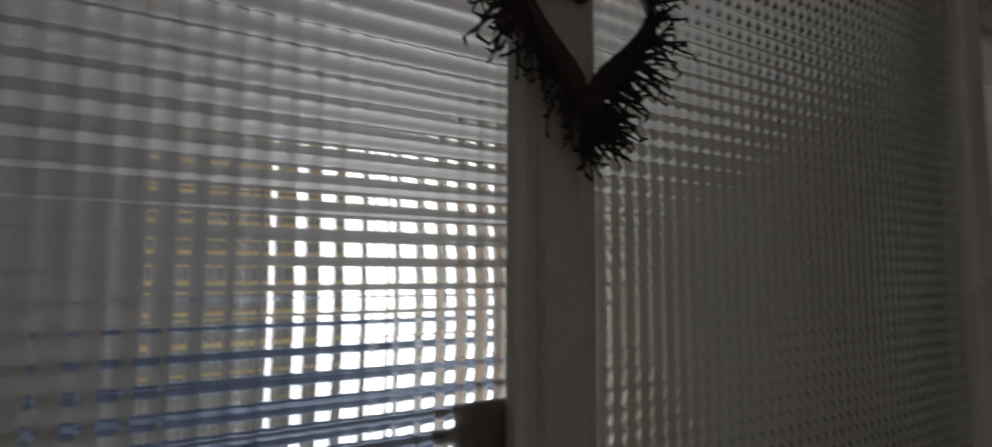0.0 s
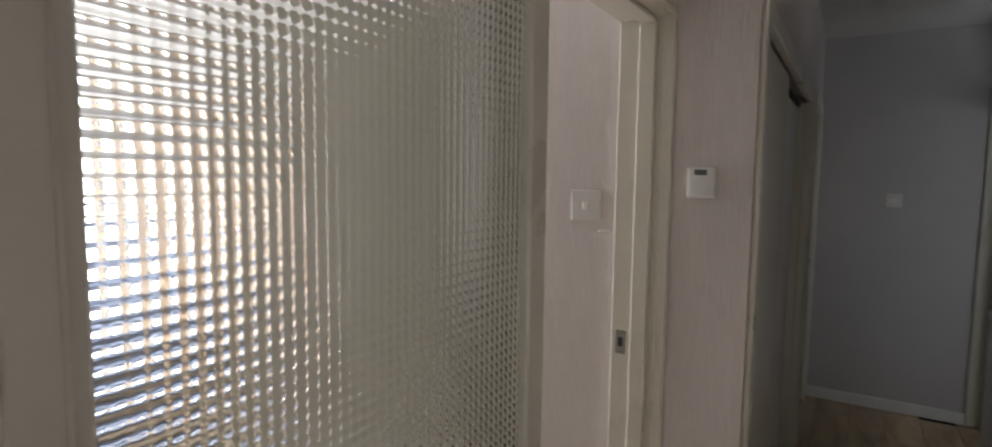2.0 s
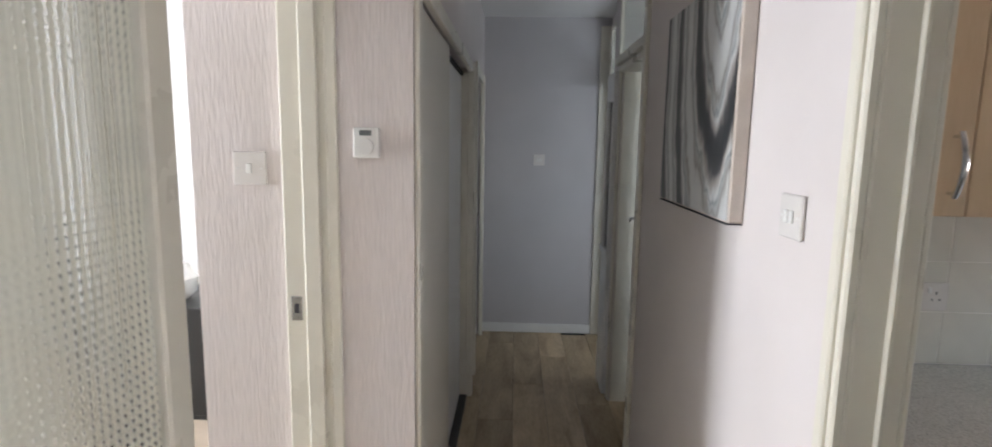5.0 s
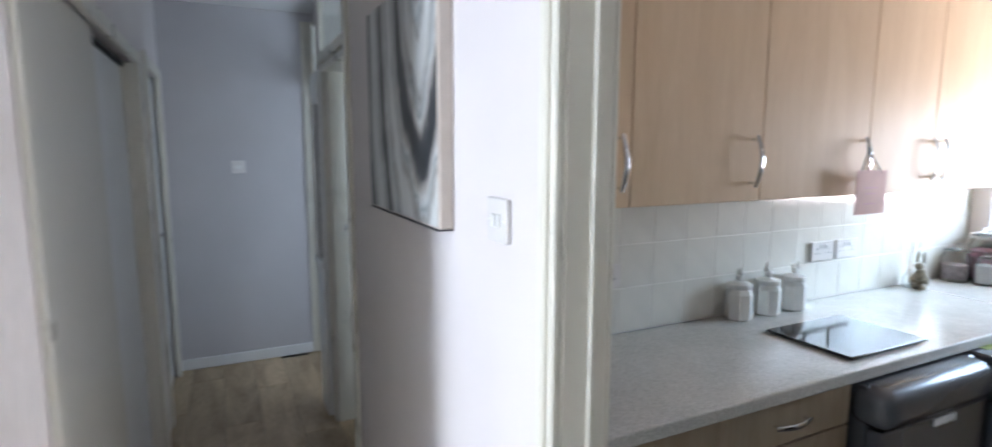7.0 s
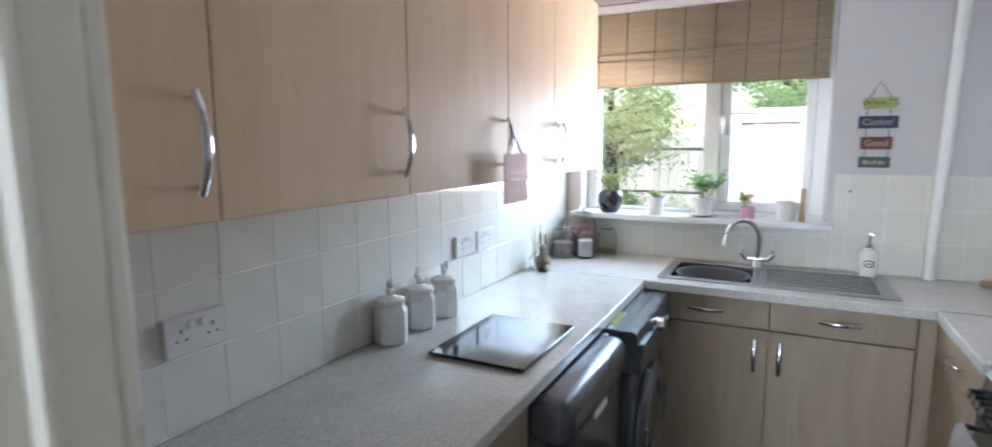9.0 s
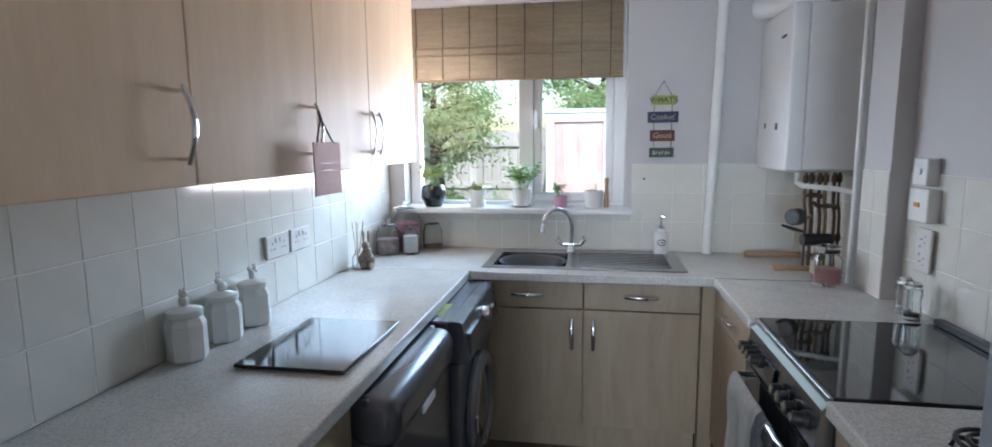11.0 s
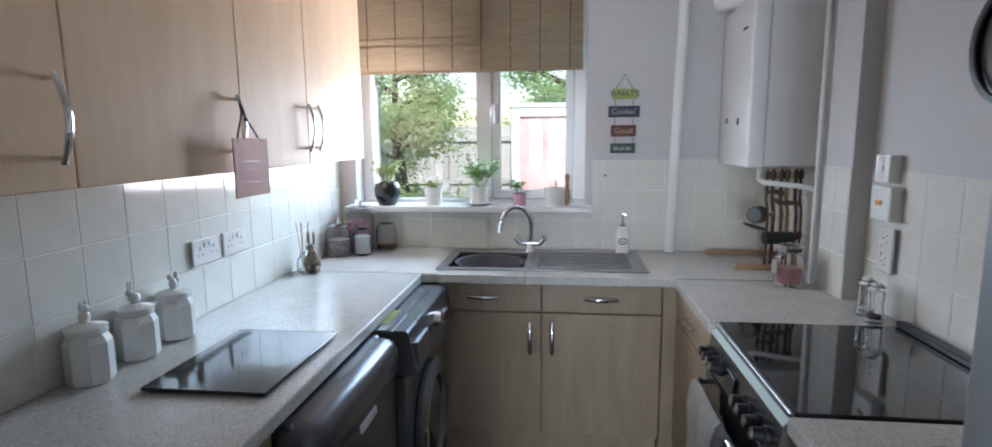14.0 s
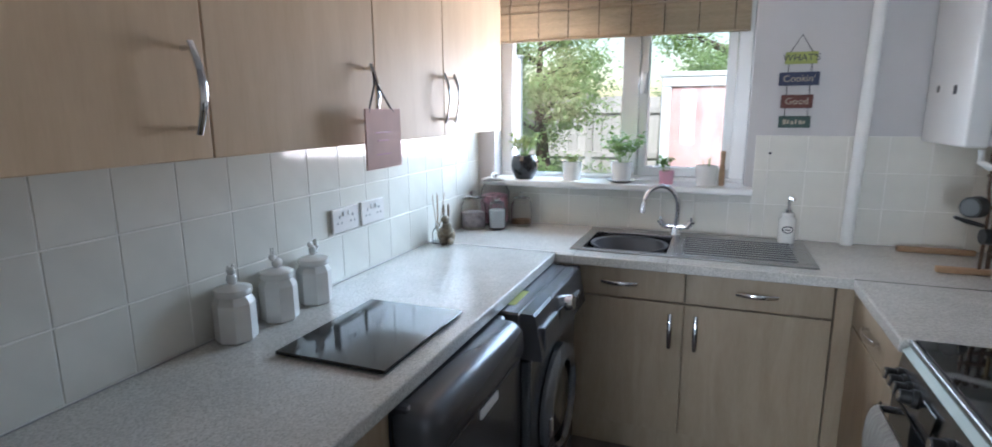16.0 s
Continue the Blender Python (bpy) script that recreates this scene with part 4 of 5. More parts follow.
part("latch", bx(0.702, 0.716, 2.355, 2.378, 0.36, 0.43, bev=0.004), M_CHROME, dor)
part("kickboard", bx(0.655, 0.668, 2.26, 2.845, 0.0, 0.085), M_BLACK, wm)

# glass worktop saver
gs = thing("worktop_saver", (0.375, 1.89, WT), "black glass worktop saver lying on the worktop", "board")
part("sheet", bx(0.224, 0.526, 1.685, 2.088, WT + 0.004, WT + 0.013, bev=0.0018), M_SHEET, gs)
for x in (0.25, 0.50):
    for y in (1.71, 2.06):
        part("foot", cyl(bm_new(), (x, y, WT), (x, y, WT + 0.004), 0.009), M_BLACK, gs)

# cooker
ck = thing("cooker", (1.92, 2.02, 0), "freestanding black glass ceramic cooker with steel knobs", "cooker")
part("body", bx(1.672, 2.175, 1.728, 2.308, 0.05, 0.845, bev=0.004), M_BLACK, ck)
part("hob", bx(1.652, 2.178, 1.724, 2.312, 0.846, 0.864, bev=0.003, seg=2), M_BGLASS, ck, "black ceramic glass hob")
part("rear_rail", bx(2.150, 2.180, 1.726, 2.310, 0.864, 0.882, bev=0.004), M_BLACK, ck)
bm = bm_new()
v = [(1.656, 0.8455), (1.643, 0.842), (1.630, 0.830), (1.616, 0.735), (1.672, 0.735)]
a = [bm.verts.new((x, 1.728, z)) for x, z in v]
c = [bm.verts.new((x, 2.308, z)) for x, z in v]
bm.faces.new(list(reversed(a)))
bm.faces.new(c)
for i in range(5):
    bm.faces.new((a[i], a[(i + 1) % 5], c[(i + 1) % 5], c[i]))
bmesh.ops.recalc_face_normals(bm, faces=bm.faces[:])
part("front_trim", bx(1.640, 1.6515, 1.724, 2.312, 0.8465, 0.8625, bev=0.002), M_STEEL, ck, "steel edge of the hob")
strip = bm_new()
sec = [(1.6435, 0.8435), (1.642, 0.8455), (1.627, 0.8330), (1.629, 0.8300)]
lo = [strip.verts.new((x, 1.727, z)) for x, z in sec]
hi = [strip.verts.new((x, 2.309, z)) for x, z in sec]
strip.faces.new(lo)
strip.faces.new(hi[::-1])
for k in range(4):
    strip.faces.new((lo[k], lo[(k + 1) % 4], hi[(k + 1) % 4], hi[k]))
bmesh.ops.recalc_face_normals(strip, faces=strip.faces[:])
part("fascia_strip", strip, M_FASCIA, ck, "pale bevelled steel strip")
fac = part("fascia", bm, M_STEEL, ck, "brushed steel control fascia")
KNOBS = []
for y in (1.79, 1.845, 1.90, 1.945, 2.155, 2.195, 2.235, 2.275):
    bm = bm_new()
    cyl(bm, (1.621, y, 0.777), (1.611, y, 0.7785), 0.022, 0.021, 20)
    cyl(bm, (1.611, y, 0.7785), (1.588, y, 0.782), 0.0165, 0.0145, 20)
    part("knob", bm, M_BLACK, fac, "black control knob", True)
    KNOBS.append(y)
for y in KNOBS:
    part("knob_cap", cyl(bm_new(), (1.588, y, 0.782), (1.586, y, 0.7823), 0.0105, seg=16), M_CHROME, fac, "chrome knob cap", True)
bm = box(bm_new(), -0.002, 0.002, 2.02, 2.10, -0.022, 0.022, bev=0.001)
bmesh.ops.rotate(bm, cent=(0, 0, 0), matrix=Matrix.Rotation(radians(8), 3, "Y"), verts=bm.verts)
bmesh.ops.translate(bm, vec=(1.6165, 0, 0.78), verts=bm.verts)
part("clock_panel", bm, M_BGLASS, fac, "dark clock panel")
for z0, z1 in ((0.50, 0.725), (0.10, 0.485)):
    d = part("oven_door", bx(1.616, 1.671, 1.732, 2.304, z0, z1, bev=0.005, seg=2), M_BGLASS, ck, "black glass oven door")
    bm = tube(bm_new(), [(1.618, 1.775, z1 - 0.035), (1.578, 1.785, z1 - 0.030), (1.572, 1.83, z1 - 0.028), (1.572, 2.21, z1 - 0.028), (1.578, 2.255, z1 - 0.030), (1.618, 2.265, z1 - 0.035)], 0.009, 12)
    part("handle", bm, M_CHROME, d, "steel bar handle", True)
part("drawer", bx(1.605, 1.671, 1.732, 2.304, 0.03, 0.095, bev=0.004), M_STEEL, ck)


def towel(y0, y1, z0, material, label):
    bm = bm_new()
    n, rows = 18, 12
    path = [(1.612, 0.60), (1.609, 0.66), (1.606, 0.700), (1.594, 0.714), (1.580, 0.700)] + [(1.576 - 0.004 * math.sin(k), 0.70 - (0.70 - z0) * k / 8) for k in range(1, 9)]
    grid = []
    for i in range(n + 1):
        s = i / n
        y = y0 + (y1 - y0) * s
        grid.append([bm.verts.new((x - 0.022 + 0.006 * math.sin(s * 13 + z * 9) * min(1, abs(z - 0.71) * 12), y + 0.004 * math.sin(z * 31), z + 0.008 * math.sin(s * 5) * (1 if k > 9 else 0))) for k, (x, z) in enumerate(path)])
    for a, c in zip(grid, grid[1:]):
        for k in range(len(path) - 1):
            bm.faces.new((a[k], c[k], c[k + 1], a[k + 1]))
    bmesh.ops.recalc_face_normals(bm, faces=bm.faces[:])
    bmesh.ops.solidify(bm, geom=bm.faces[:], thickness=0.004)
    return solo("tea_towel", bm, material, label, "towel", smooth=True)


towel(1.96, 2.235, 0.40, M_TOWEL, "grey striped tea towel hanging on the oven handle")
towel(1.90, 1.955, 0.42, M_TOWEL_D, "dark tea towel hanging on the oven handle")

# fridge freezer
fr = thing("fridge_freezer", (1.91, 0.91, 0), "tall silver fridge freezer beside the kitchen door", "fridge")
part("body", bx(1.645, 2.18, 0.612, 1.215, 0.02, 1.86, bev=0.006), M_FRIDGE, fr)
d = part("upper_door", bx(1.612, 1.643, 0.612, 1.215, 0.72, 1.86, bev=0.010, seg=3), M_FRIDGE, fr, smooth=True)
part("handle", bx(1.585, 1.612, 0.66, 0.685, 0.80, 1.25, bev=0.006, seg=2), M_STEEL, d)
d = part("lower_door", bx(1.612, 1.643, 0.612, 1.215, 0.06, 0.712, bev=0.010, seg=3), M_FRIDGE, fr, smooth=True)
part("handle", bx(1.585, 1.612, 0.66, 0.685, 0.45, 0.68, bev=0.006, seg=2), M_STEEL, d)
part("foot", bx(1.65, 2.17, 0.63, 1.20, 0.0, 0.02), M_BLACK, fr)

# wall clock
cl = thing("wall_clock", (2.19, 1.97, 1.62), "round black-rimmed wall clock", "clock")
bm = bm_new()
rings = []
for r, d in ((0.127, 0.030), (0.131, 0.034), (0.146, 0.034), (0.151, 0.026), (0.151, 0.001)):
    rings.append([bm.verts.new((2.199 - d, 2.00 + r * math.cos(2 * math.pi * k / 40), 1.63 + r * math.sin(2 * math.pi * k / 40))) for k in range(40)])
for a, c in zip(rings, rings[1:]):
    for k in range(40):
        bm.faces.new((a[k], a[(k + 1) % 40], c[(k + 1) % 40], c[k]))
bmesh.ops.recalc_face_normals(bm, faces=bm.faces[:])
part("rim", bm, M_BLACK, cl, "black rim", True)
part("face", cyl(bm_new(), (2.198, 2.00, 1.63), (2.182, 2.00, 1.63), 0.129, seg=40), M_LCD, cl, "dark grey face")
for ang, L in ((0.6, 0.095), (2.2, 0.07)):
    part("pointer", tube(bm_new(), [(2.178, 2.00, 1.63), (2.178, 2.00 + L * math.cos(ang), 1.63 + L * math.sin(ang))], 0.003, 6), M_CHROME, cl)

# boiler, flue and pipework
bo = thing("boiler", (2.07, 3.23, 1.29), "white wall-hung gas boiler over exposed pipes", "boiler")
part("casing", bx(1.985, 2.199, 3.003, 3.435, 1.300, 1.975, bev=0.006, seg=2), M_WHITE, bo)
part("front_cover", bx(1.914, 1.983, 3.000, 3.438, 1.295, 1.980, bev=0.010, seg=3), M_WHITE, bo, smooth=True)
part("display", bx(1.9125, 1.916, 3.13, 3.16, 1.470, 1.500, bev=0.001), M_INK, bo)
part("button", bx(1.9125, 1.916, 3.30, 3.325, 1.480, 1.505, bev=0.001), M_LCD, bo)
part("badge", bx(1.9125, 1.916, 3.07, 3.13, 1.855, 1.867), M_LCD, bo)
bm = bm_new()
cyl(bm, (2.09, 3.24, 1.965), (2.09, 3.24, 2.0), 0.06, seg=28)
tube(bm, [(2.09, 3.24, 1.99), (2.085, 3.25, 2.02), (2.05, 3.29, 2.045), (1.99, 3.35, 2.05), (1.92, 3.42, 2.05), (1.89, 3.449, 2.05)], 0.052, 22)
fl = solo("boiler_flue", bm, M_PLASTIC, "white round flue from boiler to wall", "flue", smooth=True)
for i, (x, y, r, m) in enumerate(((2.02, 3.06, 0.0055, M_COPPER), (2.05, 3.08, 0.0075, M_COPPER), (2.08, 3.07, 0.0075, M_COPPER), (2.11, 3.09, 0.008, M_BRASS), (2.14, 3.075, 0.0075, M_COPPER), (2.165, 3.09, 0.006, M_COPPER))):
    bm = bm_new()
    tube(bm, [(x, y, 1.286), (x, y, 1.16), (x + 0.006, y - 0.008, 1.10), (x + 0.006, y - 0.008, WT)], r, 10)
    cyl(bm, (x, y, 1.245), (x, y, 1.275), r * 1.8, seg=6)
    cyl(bm, (x + 0.006, y - 0.008, 0.99), (x + 0.006, y - 0.008, 1.02), r * 1.7, seg=6)
    solo("boiler_pipe", bm, m, "tarnished copper pipe beneath the boiler", "pipe", "boiler pipes", smooth=True)
for x0, x1, y, z, r in ((2.02, 2.09, 3.052, 1.19, 0.007), (2.06, 2.15, 3.050, 1.145, 0.008), (2.05, 2.10, 3.050, 0.930, 0.006)):
    bm = tube(bm_new(), [(x0, y + 0.02, z + 0.012), (x0 + 0.006, y, z), (x1 - 0.006, y, z), (x1, y + 0.02, z - 0.012)], r, 10)
    cyl(bm, ((x0 + x1) / 2 - 0.012, y, z), ((x0 + x1) / 2 + 0.012, y, z), r * 1.35, seg=6)
    solo("pipe_link", bm, M_COPPER, "short tarnished cross pipe with a nut", "pipe", "boiler pipes", smooth=True)
vl = thing("filling_valve", (2.0, 3.0, 1.08), "pressure gauge and black valve on the boiler pipes", "valve")
part("gauge", cyl(bm_new(), (1.975, 2.99, 1.105), (1.945, 2.965, 1.105), 0.036, 0.034, 24), M_BLACK, vl, "round dark gauge", True)
part("gauge_rim", cyl(bm_new(), (1.946, 2.966, 1.105), (1.9435, 2.9638, 1.105), 0.030, 0.028, 24), M_LCD, vl, "glazed gauge face", True)
part("valve_body", cyl(bm_new(), (1.99, 2.97, 1.01), (2.10, 2.985, 1.01), 0.026, seg=18), M_BLACK, vl, "black plastic valve", True)
part("lever", tube(bm_new(), [(1.99, 2.975, 1.045), (1.94, 2.955, 1.06), (1.90, 2.945, 1.075)], [0.007, 0.008, 0.005], 8), M_BLACK, vl, smooth=True)
part("link", tube(bm_new(), [(1.97, 2.985, 1.10), (2.03, 3.02, 1.10), (2.05, 3.06, 1.10)], 0.008, 8), M_BRASS, vl, smooth=True)
part("stem", tube(bm_new(), [(2.05, 2.98, 1.01), (2.06, 3.03, 1.01), (2.06, 3.07, 1.01)], 0.010, 8), M_BRASS, vl, smooth=True)
bm = tube(bm_new(), [(1.985, 3.06, 1.286), (1.985, 3.055, 1.245), (2.00, 3.03, 1.232), (2.10, 2.96, 1.225), (2.150, 2.915, 1.215), (2.158, 2.905, 1.17), (2.158, 2.905, WT)], 0.011, 10)
solo("condensate_pipe", bm, M_PLASTIC, "white plastic condensate pipe curving down", "pipe", smooth=True)
for x, y, r in ((2.158, 2.872, 0.012), (2.128, 2.838, 0.013)):
    solo("wall_pipe", cyl(bm_new(), (x, y, WT), (x, y, CEIL), r, seg=14), M_PLASTIC, "white painted pipe running up the wall", "pipe", "wall pipes", smooth=True)
solo("soil_pipe", cyl(bm_new(), (1.695, 3.415, WT), (1.735, 3.415, CEIL), 0.024, seg=18), M_PLASTIC, "white painted pipe on the window wall", "pipe", smooth=True)
structure("wall_boxing", [(2.135, 2.20, 2.605, 2.802, 0, CEIL)], M_KWALL, "narrow pale boxed-in column", "wall")

# right wall fittings
rc = thing("heating_control", (2.19, 2.47, 1.32), "white heating control box on the wall", "control")
part("body", bx(2.160, 2.199, 2.435, 2.515, 1.275, 1.362, bev=0.003), M_PLASTIC, rc)
part("switch", bx(2.156, 2.160, 2.465, 2.490, 1.310, 1.330, bev=0.001), M_WHITE, rc)
sp = thing("fused_spur", (2.19, 2.46, 1.21), "white fused switch with an amber light", "switch")
part("body", bx(2.158, 2.199, 2.410, 2.520, 1.158, 1.266, bev=0.003), M_PLASTIC, sp)
part("neon", bx(2.154, 2.158, 2.455, 2.485, 1.206, 1.221, bev=0.001), M_AMBER, sp, "amber neon")
socket_plate((2.188, 2.455, 1.065), "-x", "white double socket mounted upright on the tiles", True)
socket_plate((0.009, 1.130, 1.071), "+x", "white double socket on the tiled wall")
socket_plate((0.009, 2.268, 1.072), "+x", "white double socket on the tiled wall")
socket_plate((0.009, 2.430, 1.072), "+x", "white double socket on the tiled wall")

# ---- kitchen window ----
w4 = thing("window_4", (0.69, 3.58, 1.06), "white framed two-light kitchen window", "window", kind="structure")
bm = bm_new()
for q in ((0.09, 1.285, 1.055, 1.105), (0.09, 1.285, 2.135, 2.185), (0.09, 0.150, 1.105, 2.135), (1.225, 1.285, 1.105, 2.135), (0.715, 0.795, 1.105, 2.135)):
    box(bm, q[0], q[1], 3.56, 3.63, q[2], q[3], bev=0.004)
wf = part("window_frame", bm, M_WHITE, w4)
bm = bm_new()
for q in ((0.797, 1.223, 1.107, 1.150), (0.797, 1.223, 2.09, 2.133), (0.797, 0.838, 1.150, 2.09), (1.182, 1.223, 1.150, 2.09)):
    box(bm, q[0], q[1], 3.575, 3.645, q[2], q[3], bev=0.004)
part("sash", bm, M_WHITE, w4)
for a, c, z0, z1 in ((0.150, 0.715, 1.105, 2.135), (0.838, 1.182, 1.150, 2.09)):
    p = part("pane", bx(a, c, 3.603, 3.608, z0, z1), M_GLASS, w4)
    p.visible_shadow = False
part("latch", bx(0.806, 0.826, 3.548, 3.575, 1.50, 1.60, bev=0.004), M_WHITE, w4)
solo("window_sill", bx(0.050, 1.318, 3.352, 3.560, 1.057, 1.087, bev=0.006, seg=2), M_WHITE, "white painted kitchen window sill", "sill", kind="structure")
bm = bm_new()
box(bm, 0.092, 1.283, 3.455, 3.50, 2.14, 2.182, bev=0.004)
solo("blind_rail", bm, M_WHITE, "white head rail over the blind", "rail")

rb = thing("roman_blind", (0.70, 3.475, 1.76), "woven bamboo roman blind pulled half up", "blind")
for z0, z1, y in ((1.925, 2.142, 3.478), (1.762, 1.935, 3.462)):
    bm = bm_new()
    n = 24
    top, botv = [], []
    for i in range(n + 1):
        x = 0.112 + (1.262 - 0.112) * i / n
        top.append(bm.verts.new((x, y, z1)))
        botv.append(bm.verts.new((x, y - 0.006 + 0.0015 * math.sin(i * 1.7), z0 + 0.001 * math.sin(i * 2.3))))
    for i in range(n):
        bm.faces.new((top[i], top[i + 1], botv[i + 1], botv[i]))
    bmesh.ops.solidify(bm, geom=bm.faces[:], thickness=0.003)
    part("slatted_panel", bm, M_BLIND, rb)
for z, y in ((1.926, 3.464), (1.890, 3.456), (1.758, 3.456)):
    part("fold", cyl(bm_new(), (0.110, y, z), (1.264, y, z), 0.0065, seg=10), M_BLIND, rb, smooth=True)
for k in range(8):
    x = 0.175 + k * 0.1465
    part("cord", box(bm_new(), x - 0.0016, x + 0.0016, 3.4525, 3.456, 1.760, 1.93), M_TWIG, rb, "dark stitching cord")
    part("cord", box(bm_new(), x - 0.0016, x + 0.0016, 3.467, 3.471, 1.93, 2.14), M_TWIG, rb, "dark stitching cord")

# ---- pots on the sill ----
def pot(cx, cy, z, r, h, material, label, flare=1.15, saucer=False, belly=0.0):
    t = thing("plant_pot", (cx, cy, z), label, "plant", "sill plants")
    wall = [(r * 1.25, z + h * 0.12), (r * (belly - 0.08), z + h * 0.34), (r * belly, z + h * 0.55), (r * (belly - 0.06), z + h * 0.78), (r * (belly - 0.2), z + h * 0.94)] if belly else []
    part("pot", lathe(bm_new(), cx, cy, [(r, z)] + wall + [(r * flare, z + h), (r * flare - 0.004, z + h), (r * flare - 0.006, z + h - 0.010)], 28), material, t, smooth=True)
    part("soil", lathe(bm_new(), cx, cy, [(r * flare - 0.007, z + h - 0.012), (r * flare - 0.008, z + h - 0.008)], 16), M_SOIL, t)
    return t


def leaf(bm, p, d, L, W, droop=0.3):
    d = Vector(d).normalized()
    s = d.cross(Vector((0, 0, 1)))
    s = s.normalized() if s.length > 1e-4 else Vector((1, 0, 0))
    up = s.cross(d)
    a = Vector(p)
    m = a + d * L * 0.5 + up * L * 0.10
    e = a + d * L + Vector((0, 0, -droop * L))
    l, r = m + s * W / 2 - up * W * 0.15, m - s * W / 2 - up * W * 0.15
    v = [bm.verts.new(q) for q in (a, l, m, r, e)]
    for f in ((0, 1, 2), (0, 2, 3), (1, 4, 2), (2, 4, 3)):
        bm.faces.new([v[i] for i in f])


def herb(t, cx, cy, z, material, n, spread, height, L, W, seed, stems=6):
    rg = random.Random(seed)
    bm = bm_new()
    sb = bm_new()
    for k in range(stems):
        a = rg.uniform(0, 6.28)
        tip = Vector((cx + spread * rg.uniform(0.2, 1) * math.cos(a), cy + 0.6 * spread * rg.uniform(0.2, 1) * math.sin(a), z + height * rg.uniform(0.5, 1)))
        base = Vector((cx + 0.012 * math.cos(a), cy + 0.012 * math.sin(a), z))
        mid = (base + tip) / 2 + Vector((0, 0, height * 0.12))
        tube(sb, [base, mid, tip], 0.0012, 5)
        for j in range(n // stems):
            f = rg.uniform(0.35, 1.0)
            p = base.lerp(mid, min(1, f * 2)) if f < 0.5 else mid.lerp(tip, (f - 0.5) * 2)
            b = rg.uniform(0, 6.28)
            leaf(bm, p, (math.cos(b), math.sin(b), rg.uniform(-0.1, 0.7)), L * rg.uniform(0.6, 1.2), W * rg.uniform(0.6, 1.2))
    part("stems", sb, M_LEAF, t)
    part("leaves", bm, material, t)


SZ = 1.0872
p = pot(0.262, 3.425, SZ, 0.042, 0.118, M_BGLASS, "glossy black bulbous pot with a pale green fern on the sill", 1.30, belly=1.62)
herb(p, 0.262, 3.425, SZ + 0.108, M_LEAF_Y, 200, 0.095, 0.12, 0.045, 0.012, 3, 17)
p = pot(0.505, 3.435, SZ, 0.040, 0.092, M_CERAMIC, "white pot with a low green succulent on the sill", 1.2)
herb(p, 0.505, 3.435, SZ + 0.08, M_LEAF_Y, 130, 0.050, 0.045, 0.024, 0.010, 4, 18)
p = pot(0.745, 3.43, SZ + 0.012, 0.040, 0.085, M_CERAMIC, "white teacup and saucer holding leafy parsley", 1.3)
herb(p, 0.755, 3.43, SZ + 0.08, M_LEAF, 260, 0.115, 0.165, 0.031, 0.026, 8, 22)
part("saucer", lathe(bm_new(), 0.745, 3.43, [(0.035, SZ), (0.060, SZ + 0.008), (0.072, SZ + 0.014), (0.070, SZ + 0.015), (0.034, SZ + 0.006)], 28), M_CERAMIC, p, smooth=True)
part("cup_handle", tube(bm_new(), [(0.785, 3.43, SZ + 0.075), (0.806, 3.43, SZ + 0.070), (0.806, 3.43, SZ + 0.042), (0.782, 3.43, SZ + 0.035)], 0.004, 8), M_CERAMIC, p, smooth=True)
p = pot(0.952, 3.43, SZ, 0.030, 0.06, M_ROSE, "small rose pink pot with herbs on the sill", 1.15)
herb(p, 0.952, 3.43, SZ + 0.05, M_LEAF, 100, 0.045, 0.088, 0.024, 0.019, 12, 9)
p = pot(1.125, 3.43, SZ, 0.041, 0.09, M_CERAMIC, "white pot with a bare twiggy plant on the sill", 1.22)
herb(p, 1.125, 3.43, SZ + 0.07, M_LEAF_Y, 14, 0.025, 0.06, 0.012, 0.010, 14, 5)
bm = lathe(bm_new(), 1.190, 3.44, [(0.012, SZ), (0.013, SZ + 0.05), (0.009, SZ + 0.10), (0.012, SZ + 0.15), (0.006, SZ + 0.155)], 14)
solo("wooden_pestle", bm, M_OAK, "turned wooden stick standing on the sill", "pestle", smooth=True)

